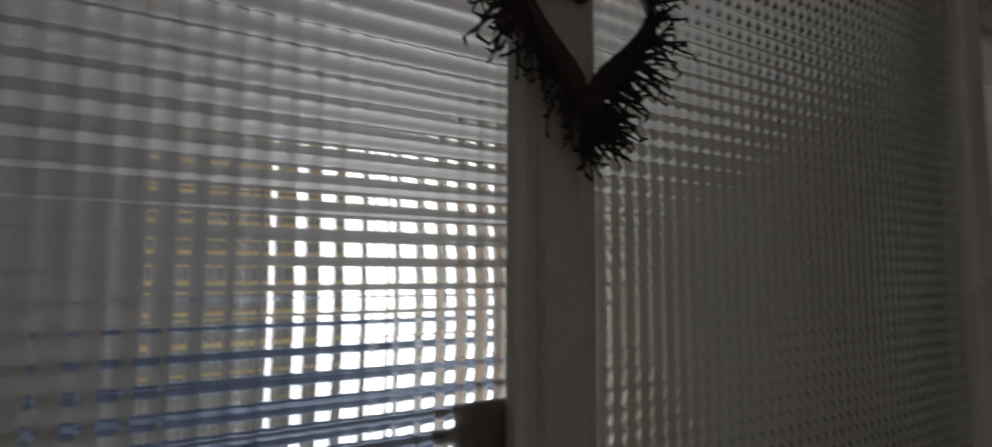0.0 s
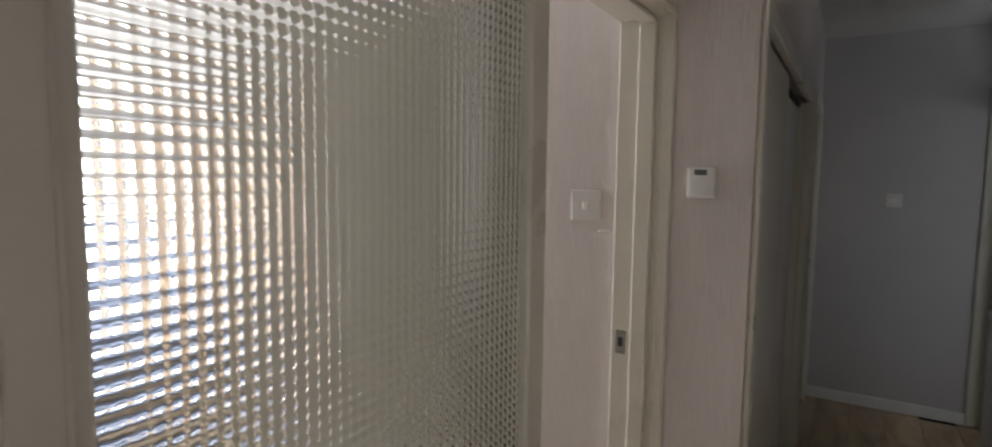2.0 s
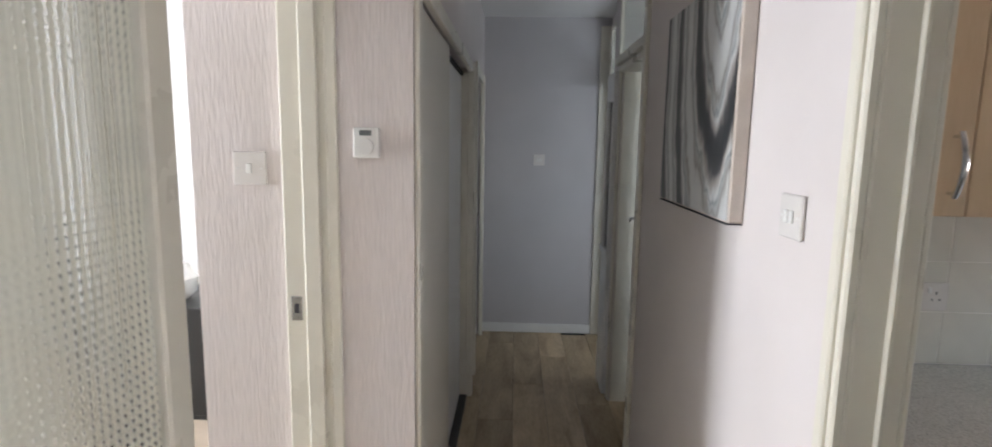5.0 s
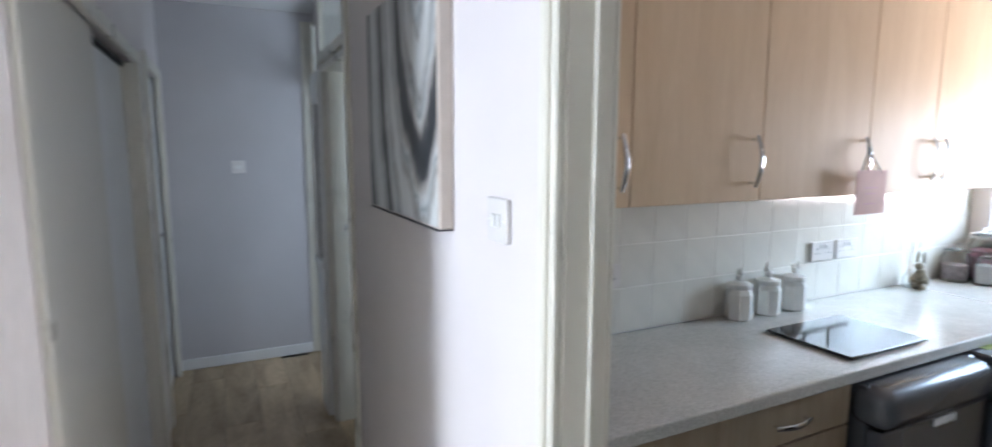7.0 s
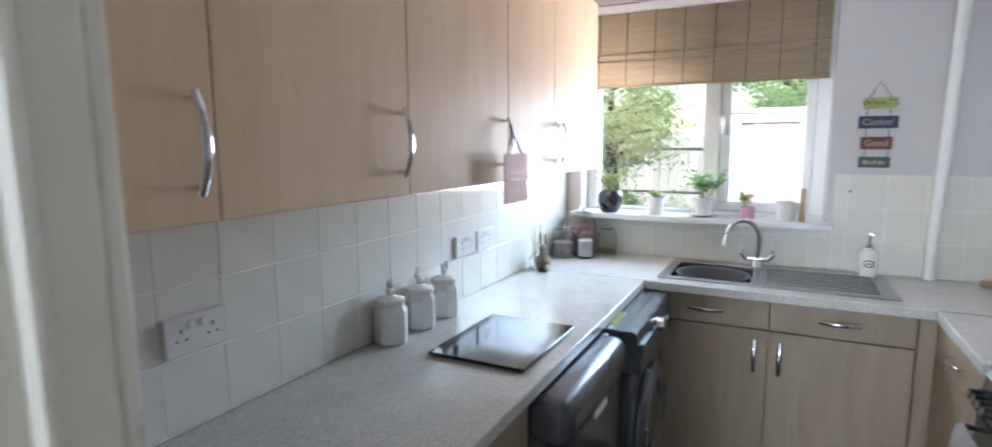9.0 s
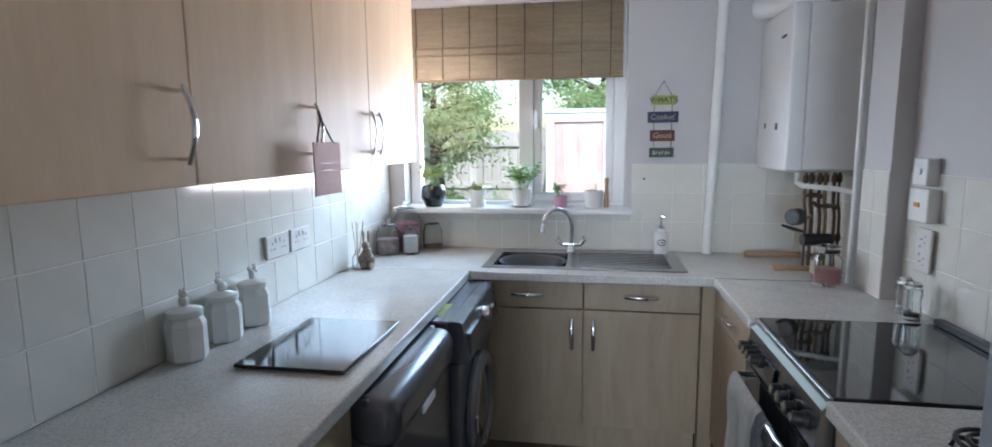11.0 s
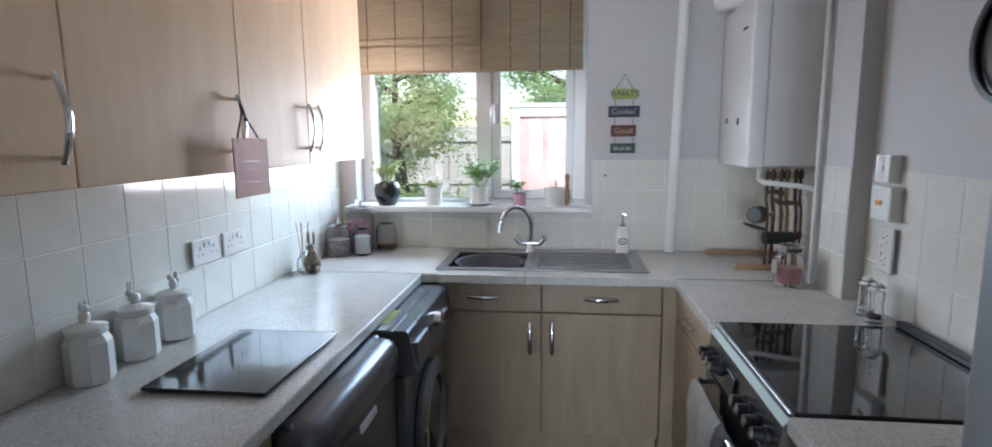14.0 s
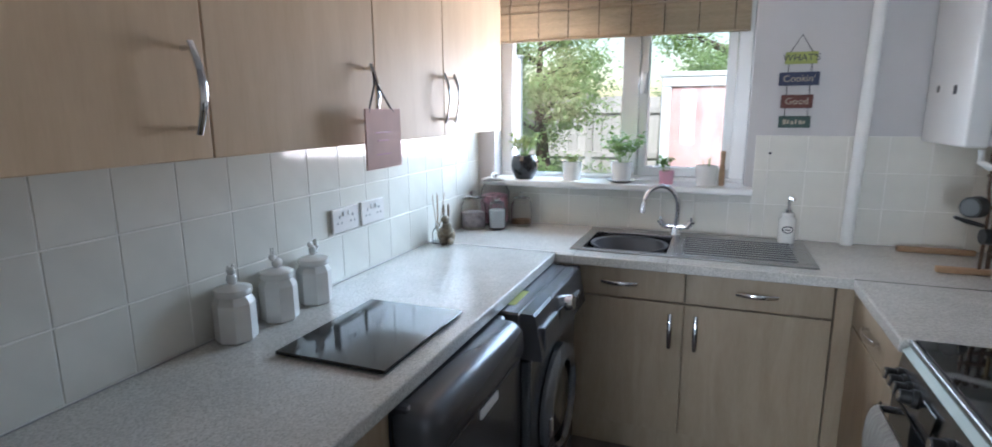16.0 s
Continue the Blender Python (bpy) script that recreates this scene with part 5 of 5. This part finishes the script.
# ---- things on the worktops ----
def canister(cx, cy, knob, label):
    t = thing("canister", (cx, cy, WT), label, "canister", "white ceramic canisters")
    bm = lathe(bm_new(), cx, cy, [(0.045, WT), (0.051, WT + 0.006), (0.051, WT + 0.098), (0.044, WT + 0.112), (0.040, WT + 0.118)], 8)
    part("jar", bm, M_CERAMIC, t)
    lid = part("lid", lathe(bm_new(), cx, cy, [(0.043, WT + 0.1185), (0.046, WT + 0.124), (0.045, WT + 0.136), (0.020, WT + 0.144), (0.008, WT + 0.146)], 24), M_CERAMIC, t, smooth=True)
    b = bm_new()
    z = WT + 0.146
    if knob == 0:
        ball(b, (cx, cy, z + 0.012), 0.013, 0.014, 0.016, 12)
        ball(b, (cx + 0.002, cy - 0.002, z + 0.034), 0.012, 0.011, 0.011, 12)
        for s in (-1, 1):
            ball(b, (cx, cy + s * 0.007, z + 0.044), 0.004, 0.004, 0.006, 8)
    elif knob == 1:
        ball(b, (cx, cy + 0.004, z + 0.013), 0.012, 0.018, 0.015, 12)
        ball(b, (cx, cy - 0.012, z + 0.032), 0.009, 0.011, 0.010, 12)
        for s in (-1, 1):
            ball(b, (cx + s * 0.004, cy - 0.010, z + 0.048), 0.003, 0.004, 0.013, 8)
    else:
        ball(b, (cx, cy + 0.002, z + 0.014), 0.011, 0.013, 0.017, 12)
        ball(b, (cx, cy - 0.008, z + 0.034), 0.008, 0.010, 0.009, 12)
        tube(b, [(cx, cy + 0.014, z + 0.006), (cx, cy + 0.022, z + 0.024), (cx, cy + 0.014, z + 0.040), (cx, cy + 0.008, z + 0.034)], [0.006, 0.008, 0.007, 0.003], 8)
    part("knob", b, M_CERAMIC, lid, "animal shaped knob", True)


canister(0.058, 1.735, 0, "white ceramic canister with an owl knob")
canister(0.058, 1.890, 1, "white ceramic canister with a rabbit knob")
canister(0.058, 2.040, 2, "white ceramic canister with a squirrel knob")


def glass_jar(cx, cy, r, h, fill, fh, label, group="storage jars"):
    t = thing("glass_jar", (cx, cy, WT), label, "jar", group)
    part("jar", lathe(bm_new(), cx, cy, [(r * 0.9, WT), (r, WT + 0.008), (r, WT + h * 0.72), (r * 0.75, WT + h * 0.85), (r * 0.75, WT + h * 0.9), (r * 0.70, WT + h * 0.9), (r * 0.70, WT + h * 0.84), (r * 0.94, WT + h * 0.70), (r * 0.94, WT + 0.012), (0.002, WT + 0.010)], 24), M_JAR, t, smooth=True)
    part("contents", lathe(bm_new(), cx, cy, [(r * 0.90, WT + 0.013), (r * 0.91, WT + fh * 0.95), (r * 0.5, WT + fh)], 20), fill, t, smooth=True)
    lid = part("lid", lathe(bm_new(), cx, cy, [(r * 0.82, WT + h * 0.905), (r * 0.84, WT + h * 0.94), (r * 0.5, WT + h * 0.98), (r * 0.2, WT + h * 0.99)], 24), M_JAR, t, smooth=True)
    part("knob", ball(bm_new(), (cx, cy, WT + h + r * 0.18), r * 0.26, r * 0.26, r * 0.22, 14), M_JAR, lid, smooth=True)


glass_jar(0.070, 3.215, 0.062, 0.160, M_POTPOURRI, 0.085, "short glass jar of dusty pink potpourri")
glass_jar(0.128, 3.355, 0.074, 0.235, M_SWEETS, 0.155, "large glass jar of mixed sweets")
glass_jar(0.190, 3.225, 0.042, 0.140, M_SALT, 0.10, "small glass jar filled with white salt")
glass_jar(0.272, 3.35, 0.052, 0.150, M_NUTS, 0.04, "glass jar with a few brown nuts")
cd = thing("candle_jar", (2.03, 2.80, WT), "large glass jar candle with pink wax", "candle")
part("jar", lathe(bm_new(), 2.03, 2.80, [(0.046, WT), (0.052, WT + 0.008), (0.052, WT + 0.105), (0.040, WT + 0.122), (0.042, WT + 0.130), (0.037, WT + 0.130), (0.036, WT + 0.120), (0.048, WT + 0.103), (0.048, WT + 0.012), (0.002, WT + 0.010)], 28), M_JAR, cd, smooth=True)
part("wax", lathe(bm_new(), 2.03, 2.80, [(0.046, WT + 0.013), (0.047, WT + 0.070), (0.003, WT + 0.071)], 24), M_PINKGLASS, cd, smooth=True)
part("lid", lathe(bm_new(), 2.03, 2.80, [(0.043, WT + 0.1305), (0.046, WT + 0.138), (0.044, WT + 0.155), (0.020, WT + 0.162)], 24), M_JAR, cd, smooth=True)
part("paper_label", bx(1.975, 1.9785, 2.775, 2.825, WT + 0.045, WT + 0.095), M_CREAM, cd)
for k, (x, y) in enumerate(((2.125, 2.43), (2.115, 2.36))):
    t = thing("shaker", (x, y, WT), "clear glass shaker with dark contents", "shaker", "glass shakers")
    part("glass", lathe(bm_new(), x, y, [(0.026, WT), (0.028, WT + 0.01), (0.022, WT + 0.06), (0.026, WT + 0.085), (0.024, WT + 0.10), (0.020, WT + 0.10), (0.020, WT + 0.08), (0.018, WT + 0.06), (0.022, WT + 0.012), (0.002, WT + 0.010)], 20), M_JAR, t, smooth=True)
    part("contents", lathe(bm_new(), x, y, [(0.020, WT + 0.013), (0.021, WT + 0.024), (0.004, WT + 0.025)], 14), M_SOIL if k else M_SALT, t)
    part("cap", lathe(bm_new(), x, y, [(0.023, WT + 0.1005), (0.024, WT + 0.110), (0.014, WT + 0.122)], 18), M_JAR, t, smooth=True)
sd = thing("soap_dispenser", (1.46, 3.34, Z), "white bottle soap dispenser with a pump", "dispenser")
part("bottle", lathe(bm_new(), 1.46, 3.34, [(0.032, Z), (0.034, Z + 0.006), (0.034, Z + 0.100), (0.030, Z + 0.106), (0.023, Z + 0.112), (0.024, Z + 0.124), (0.020, Z + 0.128)], 24), M_CERAMIC, sd, smooth=True)
part("collar", cyl(bm_new(), (1.46, 3.34, Z + 0.128), (1.46, 3.34, Z + 0.142), 0.014), M_CHROME, sd, smooth=True)
part("pump", tube(bm_new(), [(1.46, 3.34, Z + 0.14), (1.46, 3.34, Z + 0.182), (1.463, 3.335, Z + 0.189), (1.475, 3.31, Z + 0.186)], 0.006, 8), M_CHROME, sd, smooth=True)
bm = bm_new()
ring = [(1.46 + 0.019 * math.cos(a * 0.3927), 3.306 + 0.006 * math.cos(a * 0.3927) ** 2, Z + 0.060 + 0.014 * math.sin(a * 0.3927)) for a in range(17)]
tube(bm, ring, 0.0028, 6)
part("printed_oval", bm, M_INK, sd)
part("printed_line", bx(1.450, 1.470, 3.3045, 3.3075, Z + 0.057, Z + 0.062), M_INK, sd)
rd = thing("reed_diffuser", (0.050, 2.87, WT), "glass reed diffuser with thin sticks", "diffuser")
part("bottle", lathe(bm_new(), 0.050, 2.87, [(0.026, WT), (0.027, WT + 0.006), (0.025, WT + 0.05), (0.010, WT + 0.07), (0.011, WT + 0.085), (0.007, WT + 0.085), (0.007, WT + 0.07), (0.022, WT + 0.048), (0.022, WT + 0.01), (0.002, WT + 0.008)], 20), M_JAR, rd, smooth=True)
for k in range(5):
    a = k * 1.3
    part("reed", tube(bm_new(), [(0.050, 2.87, WT + 0.015), (0.060 + 0.025 * math.cos(a), 2.87 + 0.04 * math.sin(a), WT + 0.215)], 0.0014, 5), M_OAK, rd)
bm = bm_new()
ball(bm, (0.098, 2.86, WT + 0.030), 0.030, 0.024, 0.032, 16)
ball(bm, (0.106, 2.845, WT + 0.056), 0.018, 0.017, 0.026, 14)
ball(bm, (0.108, 2.832, WT + 0.088), 0.013, 0.018, 0.014, 14)
for s in (-1, 1):
    ball(bm, (0.106 + s * 0.009, 2.842, WT + 0.116), 0.004, 0.006, 0.024, 10)
    ball(bm, (0.108 + s * 0.014, 2.838, WT + 0.014), 0.010, 0.018, 0.012, 10)
bmesh.ops.scale(bm, vec=(1.3, 1.3, 1.3), space=Matrix.Translation((-0.098, -2.86, -WT)), verts=bm.verts)
solo("rabbit_figurine", bm, M_RABBIT, "small bronzed sitting rabbit figurine", "figurine", smooth=True)
for a, c, y in ((1.862, 2.12, 3.36), (1.905, 2.07, 3.055)):
    solo("wooden_board", bx(a, c, y - 0.012, y + 0.012, WT + 0.0005, WT + 0.022, bev=0.004, seg=2), M_OAK, "narrow brown wooden board lying on the worktop", "board", "wooden boards")
tv2 = thing("trivet", (1.835, 1.515, WT), "round black wire trivet on the worktop", "trivet")
for r in (0.022, 0.040, 0.058):
    part("ring", tube(bm_new(), [(1.835 + r * math.cos(a * 0.2618), 1.515 + r * math.sin(a * 0.2618), WT + 0.024) for a in range(25)], 0.0045, 8), M_BLACK, tv2, smooth=True)
for a in (0.4, 2.5, 4.6):
    part("foot", tube(bm_new(), [(1.835 + 0.02 * math.cos(a), 1.515 + 0.02 * math.sin(a), WT + 0.022), (1.835 + 0.058 * math.cos(a), 1.515 + 0.058 * math.sin(a), WT + 0.020), (1.835 + 0.062 * math.cos(a), 1.515 + 0.062 * math.sin(a), WT)], 0.005, 6), M_BLACK, tv2, smooth=True)
# paper bag tag hanging from a handle
tg = thing("gift_tag", (0.372, 1.95, 1.28), "pink card plaque hanging on a black ribbon", "plaque")
part("card", bx(0.374, 0.379, 1.878, 2.038, 1.284, 1.432, bev=0.001), M_PINK, tg)
part("ribbon", tube(bm_new(), [(0.377, 1.895, 1.423), (0.374, 1.930, 1.490), (0.368, 1.936, 1.518), (0.374, 1.942, 1.490), (0.377, 2.005, 1.423)], 0.0026, 6), M_INK, tg)
for z, a, c in ((1.372, 1.915, 1.990), (1.352, 1.925, 1.980), (1.318, 1.92, 1.985)):
    part("print_line", bx(0.3788, 0.3796, a, c, z, z + 0.003), M_ROSE, tg)

# hanging sign
sg = thing("hanging_sign", (1.46, 3.44, 1.5), "four small coloured word boards hung one below another", "sign")
FY = 3.431


def letters(txt, x, z, size, material, parent):
    cu = bpy.data.curves.new("letters", "FONT")
    cu.body, cu.size, cu.align_x, cu.align_y, cu.extrude = txt, size, "CENTER", "CENTER", 0.0008
    tmp = bpy.data.objects.new("letters", cu)
    scene.collection.objects.link(tmp)
    bpy.context.view_layer.update()
    me = bpy.data.meshes.new_from_object(tmp.evaluated_get(bpy.context.evaluated_depsgraph_get()))
    bpy.data.objects.remove(tmp)
    me.transform(Matrix.Translation((x, FY - 0.0012, z)) @ Matrix.Rotation(radians(90), 4, "X"))
    me.materials.clear()
    me.materials.append(material)
    ob = new("lettering", me)
    ob.parent = parent
    return ob


for z0, z1, x0, x1, m, txt, lm in ((1.607, 1.655, 1.405, 1.525, M_LIME, "WHAT'S", M_INK), (1.520, 1.574, 1.388, 1.538, M_BLUE, "Cookin'", M_CREAM), (1.427, 1.482, 1.402, 1.522, M_RUST, "Good", M_CREAM), (1.346, 1.394, 1.400, 1.520, M_TEAL, "", M_CREAM)):
    b = part("board", bx(x0, x1, FY, FY + 0.010, z0, z1, bev=0.0015), m, sg)
    if txt:
        letters(txt, (x0 + x1) / 2, (z0 + z1) / 2, 0.038, lm, b)
    else:
        for k, w in enumerate((0.012, 0.008, 0.010, 0.007, 0.011, 0.008)):
            part("print_line", bx(x0 + 0.016 + 0.015 * k, x0 + 0.016 + 0.015 * k + w, FY - 0.001, FY, z0 + 0.014 + 0.002 * (k % 2), z1 - 0.014 - 0.003 * (k % 3)), M_CREAM, b)
for z0, z1 in ((1.574, 1.607), (1.482, 1.520), (1.394, 1.427)):
    for x in (1.42, 1.506):
        part("wire", cyl(bm_new(), (x, FY + 0.005, z0 - 0.002), (x, FY + 0.005, z1 + 0.002), 0.0018, seg=6), M_INK, sg)
part("hanger", tube(bm_new(), [(1.422, FY + 0.006, 1.653), (1.463, FY + 0.010, 1.725), (1.505, FY + 0.006, 1.653)], 0.002, 6), M_INK, sg)
part("nail", cyl(bm_new(), (1.463, 3.449, 1.722), (1.463, 3.436, 1.722), 0.003, seg=8), M_STEEL, sg)
solo("wall_plug", cyl(bm_new(), (1.379, 3.4445, 1.236), (1.379, 3.4400, 1.236), 0.006, seg=12), M_INK, "small dark screw hole plug in the tiles", "plug")

# ---- garden ----
solo("ground", bx(-60, 60, 3.71, 80, -0.35, -0.25), M_GRASS, "lawn behind the house", "ground", kind="structure")
solo("pavement", bx(-6, 8, 3.71, 6.2, -0.25, -0.20), M_PAVE, "pale patio paving outside the kitchen", "pavement", kind="structure")
solo("ground", bx(-60, 60, -60, -4.21, -0.35, -0.25), M_PAVE, "pale ground in front of the house", "ground", kind="structure")
fe = thing("fence", (0, 9.0, -0.25), "weathered close-board garden fence with posts", "fence")
for k in range(7):
    x = -6.0 + k * 1.8
    part("post", bx(x - 0.05, x + 0.05, 8.98, 9.08, -0.25, 1.68, bev=0.005), M_FENCE, fe)
    if k < 6:
        for z in (0.1, 0.75, 1.38):
            part("rail", bx(x + 0.05, x + 1.75, 8.96, 8.99, z, z + 0.08, bev=0.004), M_FENCE, fe)
        for j in range(13):
            part("board", bx(x + 0.055 + j * 0.131, x + 0.182 + j * 0.131, 8.992 + 0.004 * (j % 2), 9.008 + 0.004 * (j % 2), -0.2, 1.60 + 0.01 * (j % 3), bev=0.002), M_FENCE, fe)
gp = thing("garden_post", (-0.595, 5.8, -0.2), "slim white garden post with a dark lantern", "post")
part("post", bx(-0.63, -0.56, 5.77, 5.83, -0.2, 1.90, bev=0.006), M_WHITE, gp)
part("cap", bx(-0.64, -0.55, 5.76, 5.84, 1.90, 1.92, bev=0.004), M_WHITE, gp)
part("lantern", lathe(bm_new(), -0.672, 5.8, [(0.012, 1.54), (0.038, 1.57), (0.042, 1.66), (0.03, 1.70), (0.008, 1.73)], 14), M_BLACK, gp, "dark round lantern", True)
part("bracket", tube(bm_new(), [(-0.63, 5.8, 1.715), (-0.672, 5.8, 1.728)], 0.006, 8), M_BLACK, gp)
sh = thing("shed", (1.2, 8.1, -0.25), "small pale garden shed with a red door", "shed")
part("wall", bx(0.52, 2.1, 7.6, 8.6, -0.25, 1.78, bev=0.006), M_SHED, sh)
part("roof", bx(0.50, 2.2, 7.535, 8.7, 1.78, 1.84, bev=0.01), M_SHED, sh)
part("door", bx(0.64, 1.22, 7.57, 7.60, -0.2, 1.68, bev=0.005), M_RED, sh, "red door, sun glare put into its pale colour")
part("side_panel", bx(1.34, 2.0, 7.57, 7.60, -0.2, 1.68, bev=0.005), M_RED, sh, "red panel, sun glare put into its pale colour")
for x in (0.58, 1.28, 2.05):
    part("trim_board", bx(x - 0.05, x + 0.05, 7.55, 7.60, -0.25, 1.78, bev=0.004), M_WHITE, sh)
part("head_board", bx(0.53, 2.1, 7.545, 7.598, 1.68, 1.78, bev=0.004), M_WHITE, sh)


def tree(name, x, y, h, spread, seed, n, label, low=0.3, size=0.11):
    rg = random.Random(seed)
    t = thing(name, (x, y, -0.25), label, "tree")
    bm = bm_new()
    tube(bm, [(x, y, -0.3), (x + 0.05, y, h * 0.3), (x - 0.04, y + 0.05, h * 0.6), (x, y, h * 0.92)], [0.10, 0.08, 0.05, 0.015], 9)
    tips = []
    for k in range(22):
        z = h * rg.uniform(low, 0.9)
        a = rg.uniform(0, 6.28)
        L = spread * rg.uniform(0.5, 1.0) * (1.15 - 0.6 * abs(z / h - 0.5))
        p1 = Vector((x + L * math.cos(a), y + L * math.sin(a), z + L * 0.3))
        tube(bm, [(x, y, z), (x + 0.5 * L * math.cos(a), y + 0.5 * L * math.sin(a), z + L * 0.25), p1], [0.03, 0.02, 0.006], 5)
        tips += [p1, Vector((x, y, z)).lerp(p1, 0.6)]
    part("trunk", bm, M_BARK, t)
    bm = bm_new()
    for c in tips:
        cr = spread * rg.uniform(0.22, 0.42)
        for j in range(n // len(tips)):
            d = Vector((rg.gauss(0, 1), rg.gauss(0, 1), rg.gauss(0, 0.8))) * cr * 0.55
            b = rg.uniform(0, 6.28)
            leaf(bm, c + d, (math.cos(b), math.sin(b), rg.uniform(-0.6, 0.6)), size * rg.uniform(0.6, 1.3), size * 0.6)
    part("crown", bm, M_FOLIAGE, t)
    return t


tree("tree", -0.62, 6.6, 2.5, 0.70, 1, 15000, "leafy garden shrub tree near the fence", 0.05, 0.062)
tree("tree", -2.1, 7.6, 3.2, 1.0, 2, 5000, "leafy tree in the garden corner", 0.1, 0.09)
tree("tree", 1.25, 10.6, 2.9, 1.1, 3, 7000, "leafy tree behind the shed", 0.3, 0.10)
tree("tree", 4.6, 10.2, 3.6, 1.4, 4, 3000, "leafy tree behind the fence", 0.25, 0.12)

# ---- tiles and planks ----
def tile_mesh(name, w, h, axis):
    """A glazed tile with chamfered edges, its face along axis."""
    g, d = 0.0012, 0.0012
    q = [(-w / 2, -h / 2, 0), (w / 2, -h / 2, 0), (w / 2, h / 2, 0), (-w / 2, h / 2, 0), (-w / 2 + g, -h / 2 + g, d), (w / 2 - g, -h / 2 + g, d), (w / 2 - g, h / 2 - g, d), (-w / 2 + g, h / 2 - g, d)]
    m = {"+x": lambda u, v, n: (n, u, v), "-x": lambda u, v, n: (-n, -u, v), "-y": lambda u, v, n: (u, -n, v)}[axis]
    me = bpy.data.meshes.new(name)
    me.from_pydata([m(*p) for p in q], [], [(4, 5, 6, 7), (0, 1, 5, 4), (1, 2, 6, 5), (2, 3, 7, 6), (3, 0, 4, 7)])
    me.materials.append(M_TILE)
    return me


def tiling(parent, axis, plane, u0, u1, first, pu, zs, skip=None):
    cache = {}
    u = first
    while u > u0:
        u -= pu
    while u < u1 - 0.01:
        a, c = max(u, u0), min(u + pu, u1)
        for z0, z1 in zip(zs, zs[1:]):
            w, h = round(c - a - 0.0036, 4), round(z1 - z0 - 0.0036, 4)
            um, zm = (a + c) / 2, (z0 + z1) / 2
            if w < 0.012 or (skip and skip(um, zm)):
                continue
            if (w, h) not in cache:
                cache[(w, h)] = tile_mesh("tile", w, h, axis)
            ob = new("tile", cache[(w, h)])
            ob.location = (um, plane, zm) if axis == "-y" else (plane, um, zm)
            tl = random.uniform(-0.12, 0.12)
            ob.rotation_euler = (radians(tl), 0, radians(random.uniform(-0.1, 0.1)))
            ob.parent = parent
        u += pu


t1 = structure("tile_backing_west", [(0.0, 0.003, 0.602, 3.446, WT, 1.352)], M_GROUT, "cream glazed tiling over the long worktop", "tiling")
tiling(t1, "+x", 0.003, 0.602, 3.444, 1.655, 0.1508, (0.8615, 1.021, 1.174, 1.327, 1.3515))
t2 = structure("tile_backing_north", [(0.004, 1.318, 3.447, 3.450, WT, 1.056), (1.319, 2.196, 3.447, 3.450, WT, 1.312)], M_GROUT, "cream glazed tiling beneath and beside the window", "tiling")
tiling(t2, "-y", 3.447, 0.01, 1.318, 1.374, 0.1475, (0.8615, 1.012, 1.055))
tiling(t2, "-y", 3.447, 1.319, 2.19, 1.374, 0.1475, (0.8615, 1.012, 1.162, 1.312))
t3 = structure("tile_backing_east", [(2.197, 2.20, 1.22, 2.604, WT, 1.312), (2.197, 2.20, 2.803, 3.446, WT, 1.27)], M_GROUT, "cream glazed tiling behind the cooker", "tiling")
tiling(t3, "-x", 2.197, 1.22, 2.602, 2.602, 0.150, (0.8615, 1.012, 1.162, 1.312))
tiling(t3, "-x", 2.197, 2.815, 3.43, 2.815, 0.150, (0.8615, 1.012, 1.162, 1.27))
t4 = structure("tile_backing_column", [(2.132, 2.135, 2.605, 2.802, WT, 1.312)], M_GROUT, "cream glazed tiling on the boxed column", "tiling")
tiling(t4, "-x", 2.132, 2.606, 2.801, 2.606, 0.097, (0.8615, 1.012, 1.162, 1.312))

fl = bpy.data.objects["floor"]
pm = {}
row = 0
y = -0.63
while y < 0.64:
    w = min(0.188, 0.655 - y)
    x = -2.69 - (row * 0.47) % 1.2
    while x < 2.64:
        a, c = max(x, -2.688), min(x + 1.2, 2.64)
        if c - a > 0.05:
            key = (round(c - a, 3), round(w, 3))
            if key not in pm:
                b = box(bm_new(), -key[0] / 2 + 0.0008, key[0] / 2 - 0.0008, -w / 2 + 0.0008, w / 2 - 0.0008, -0.0078, 0.0, bev=0.0012)
                me = bpy.data.meshes.new("plank")
                b.to_mesh(me)
                b.free()
                me.materials.append(M_PLANK)
                pm[key] = me
            ob = new("plank", pm[key])
            ob.location = ((a + c) / 2, y + w / 2, 0)
            ob.parent = fl
        x += 1.2
    y += 0.188
    row += 1
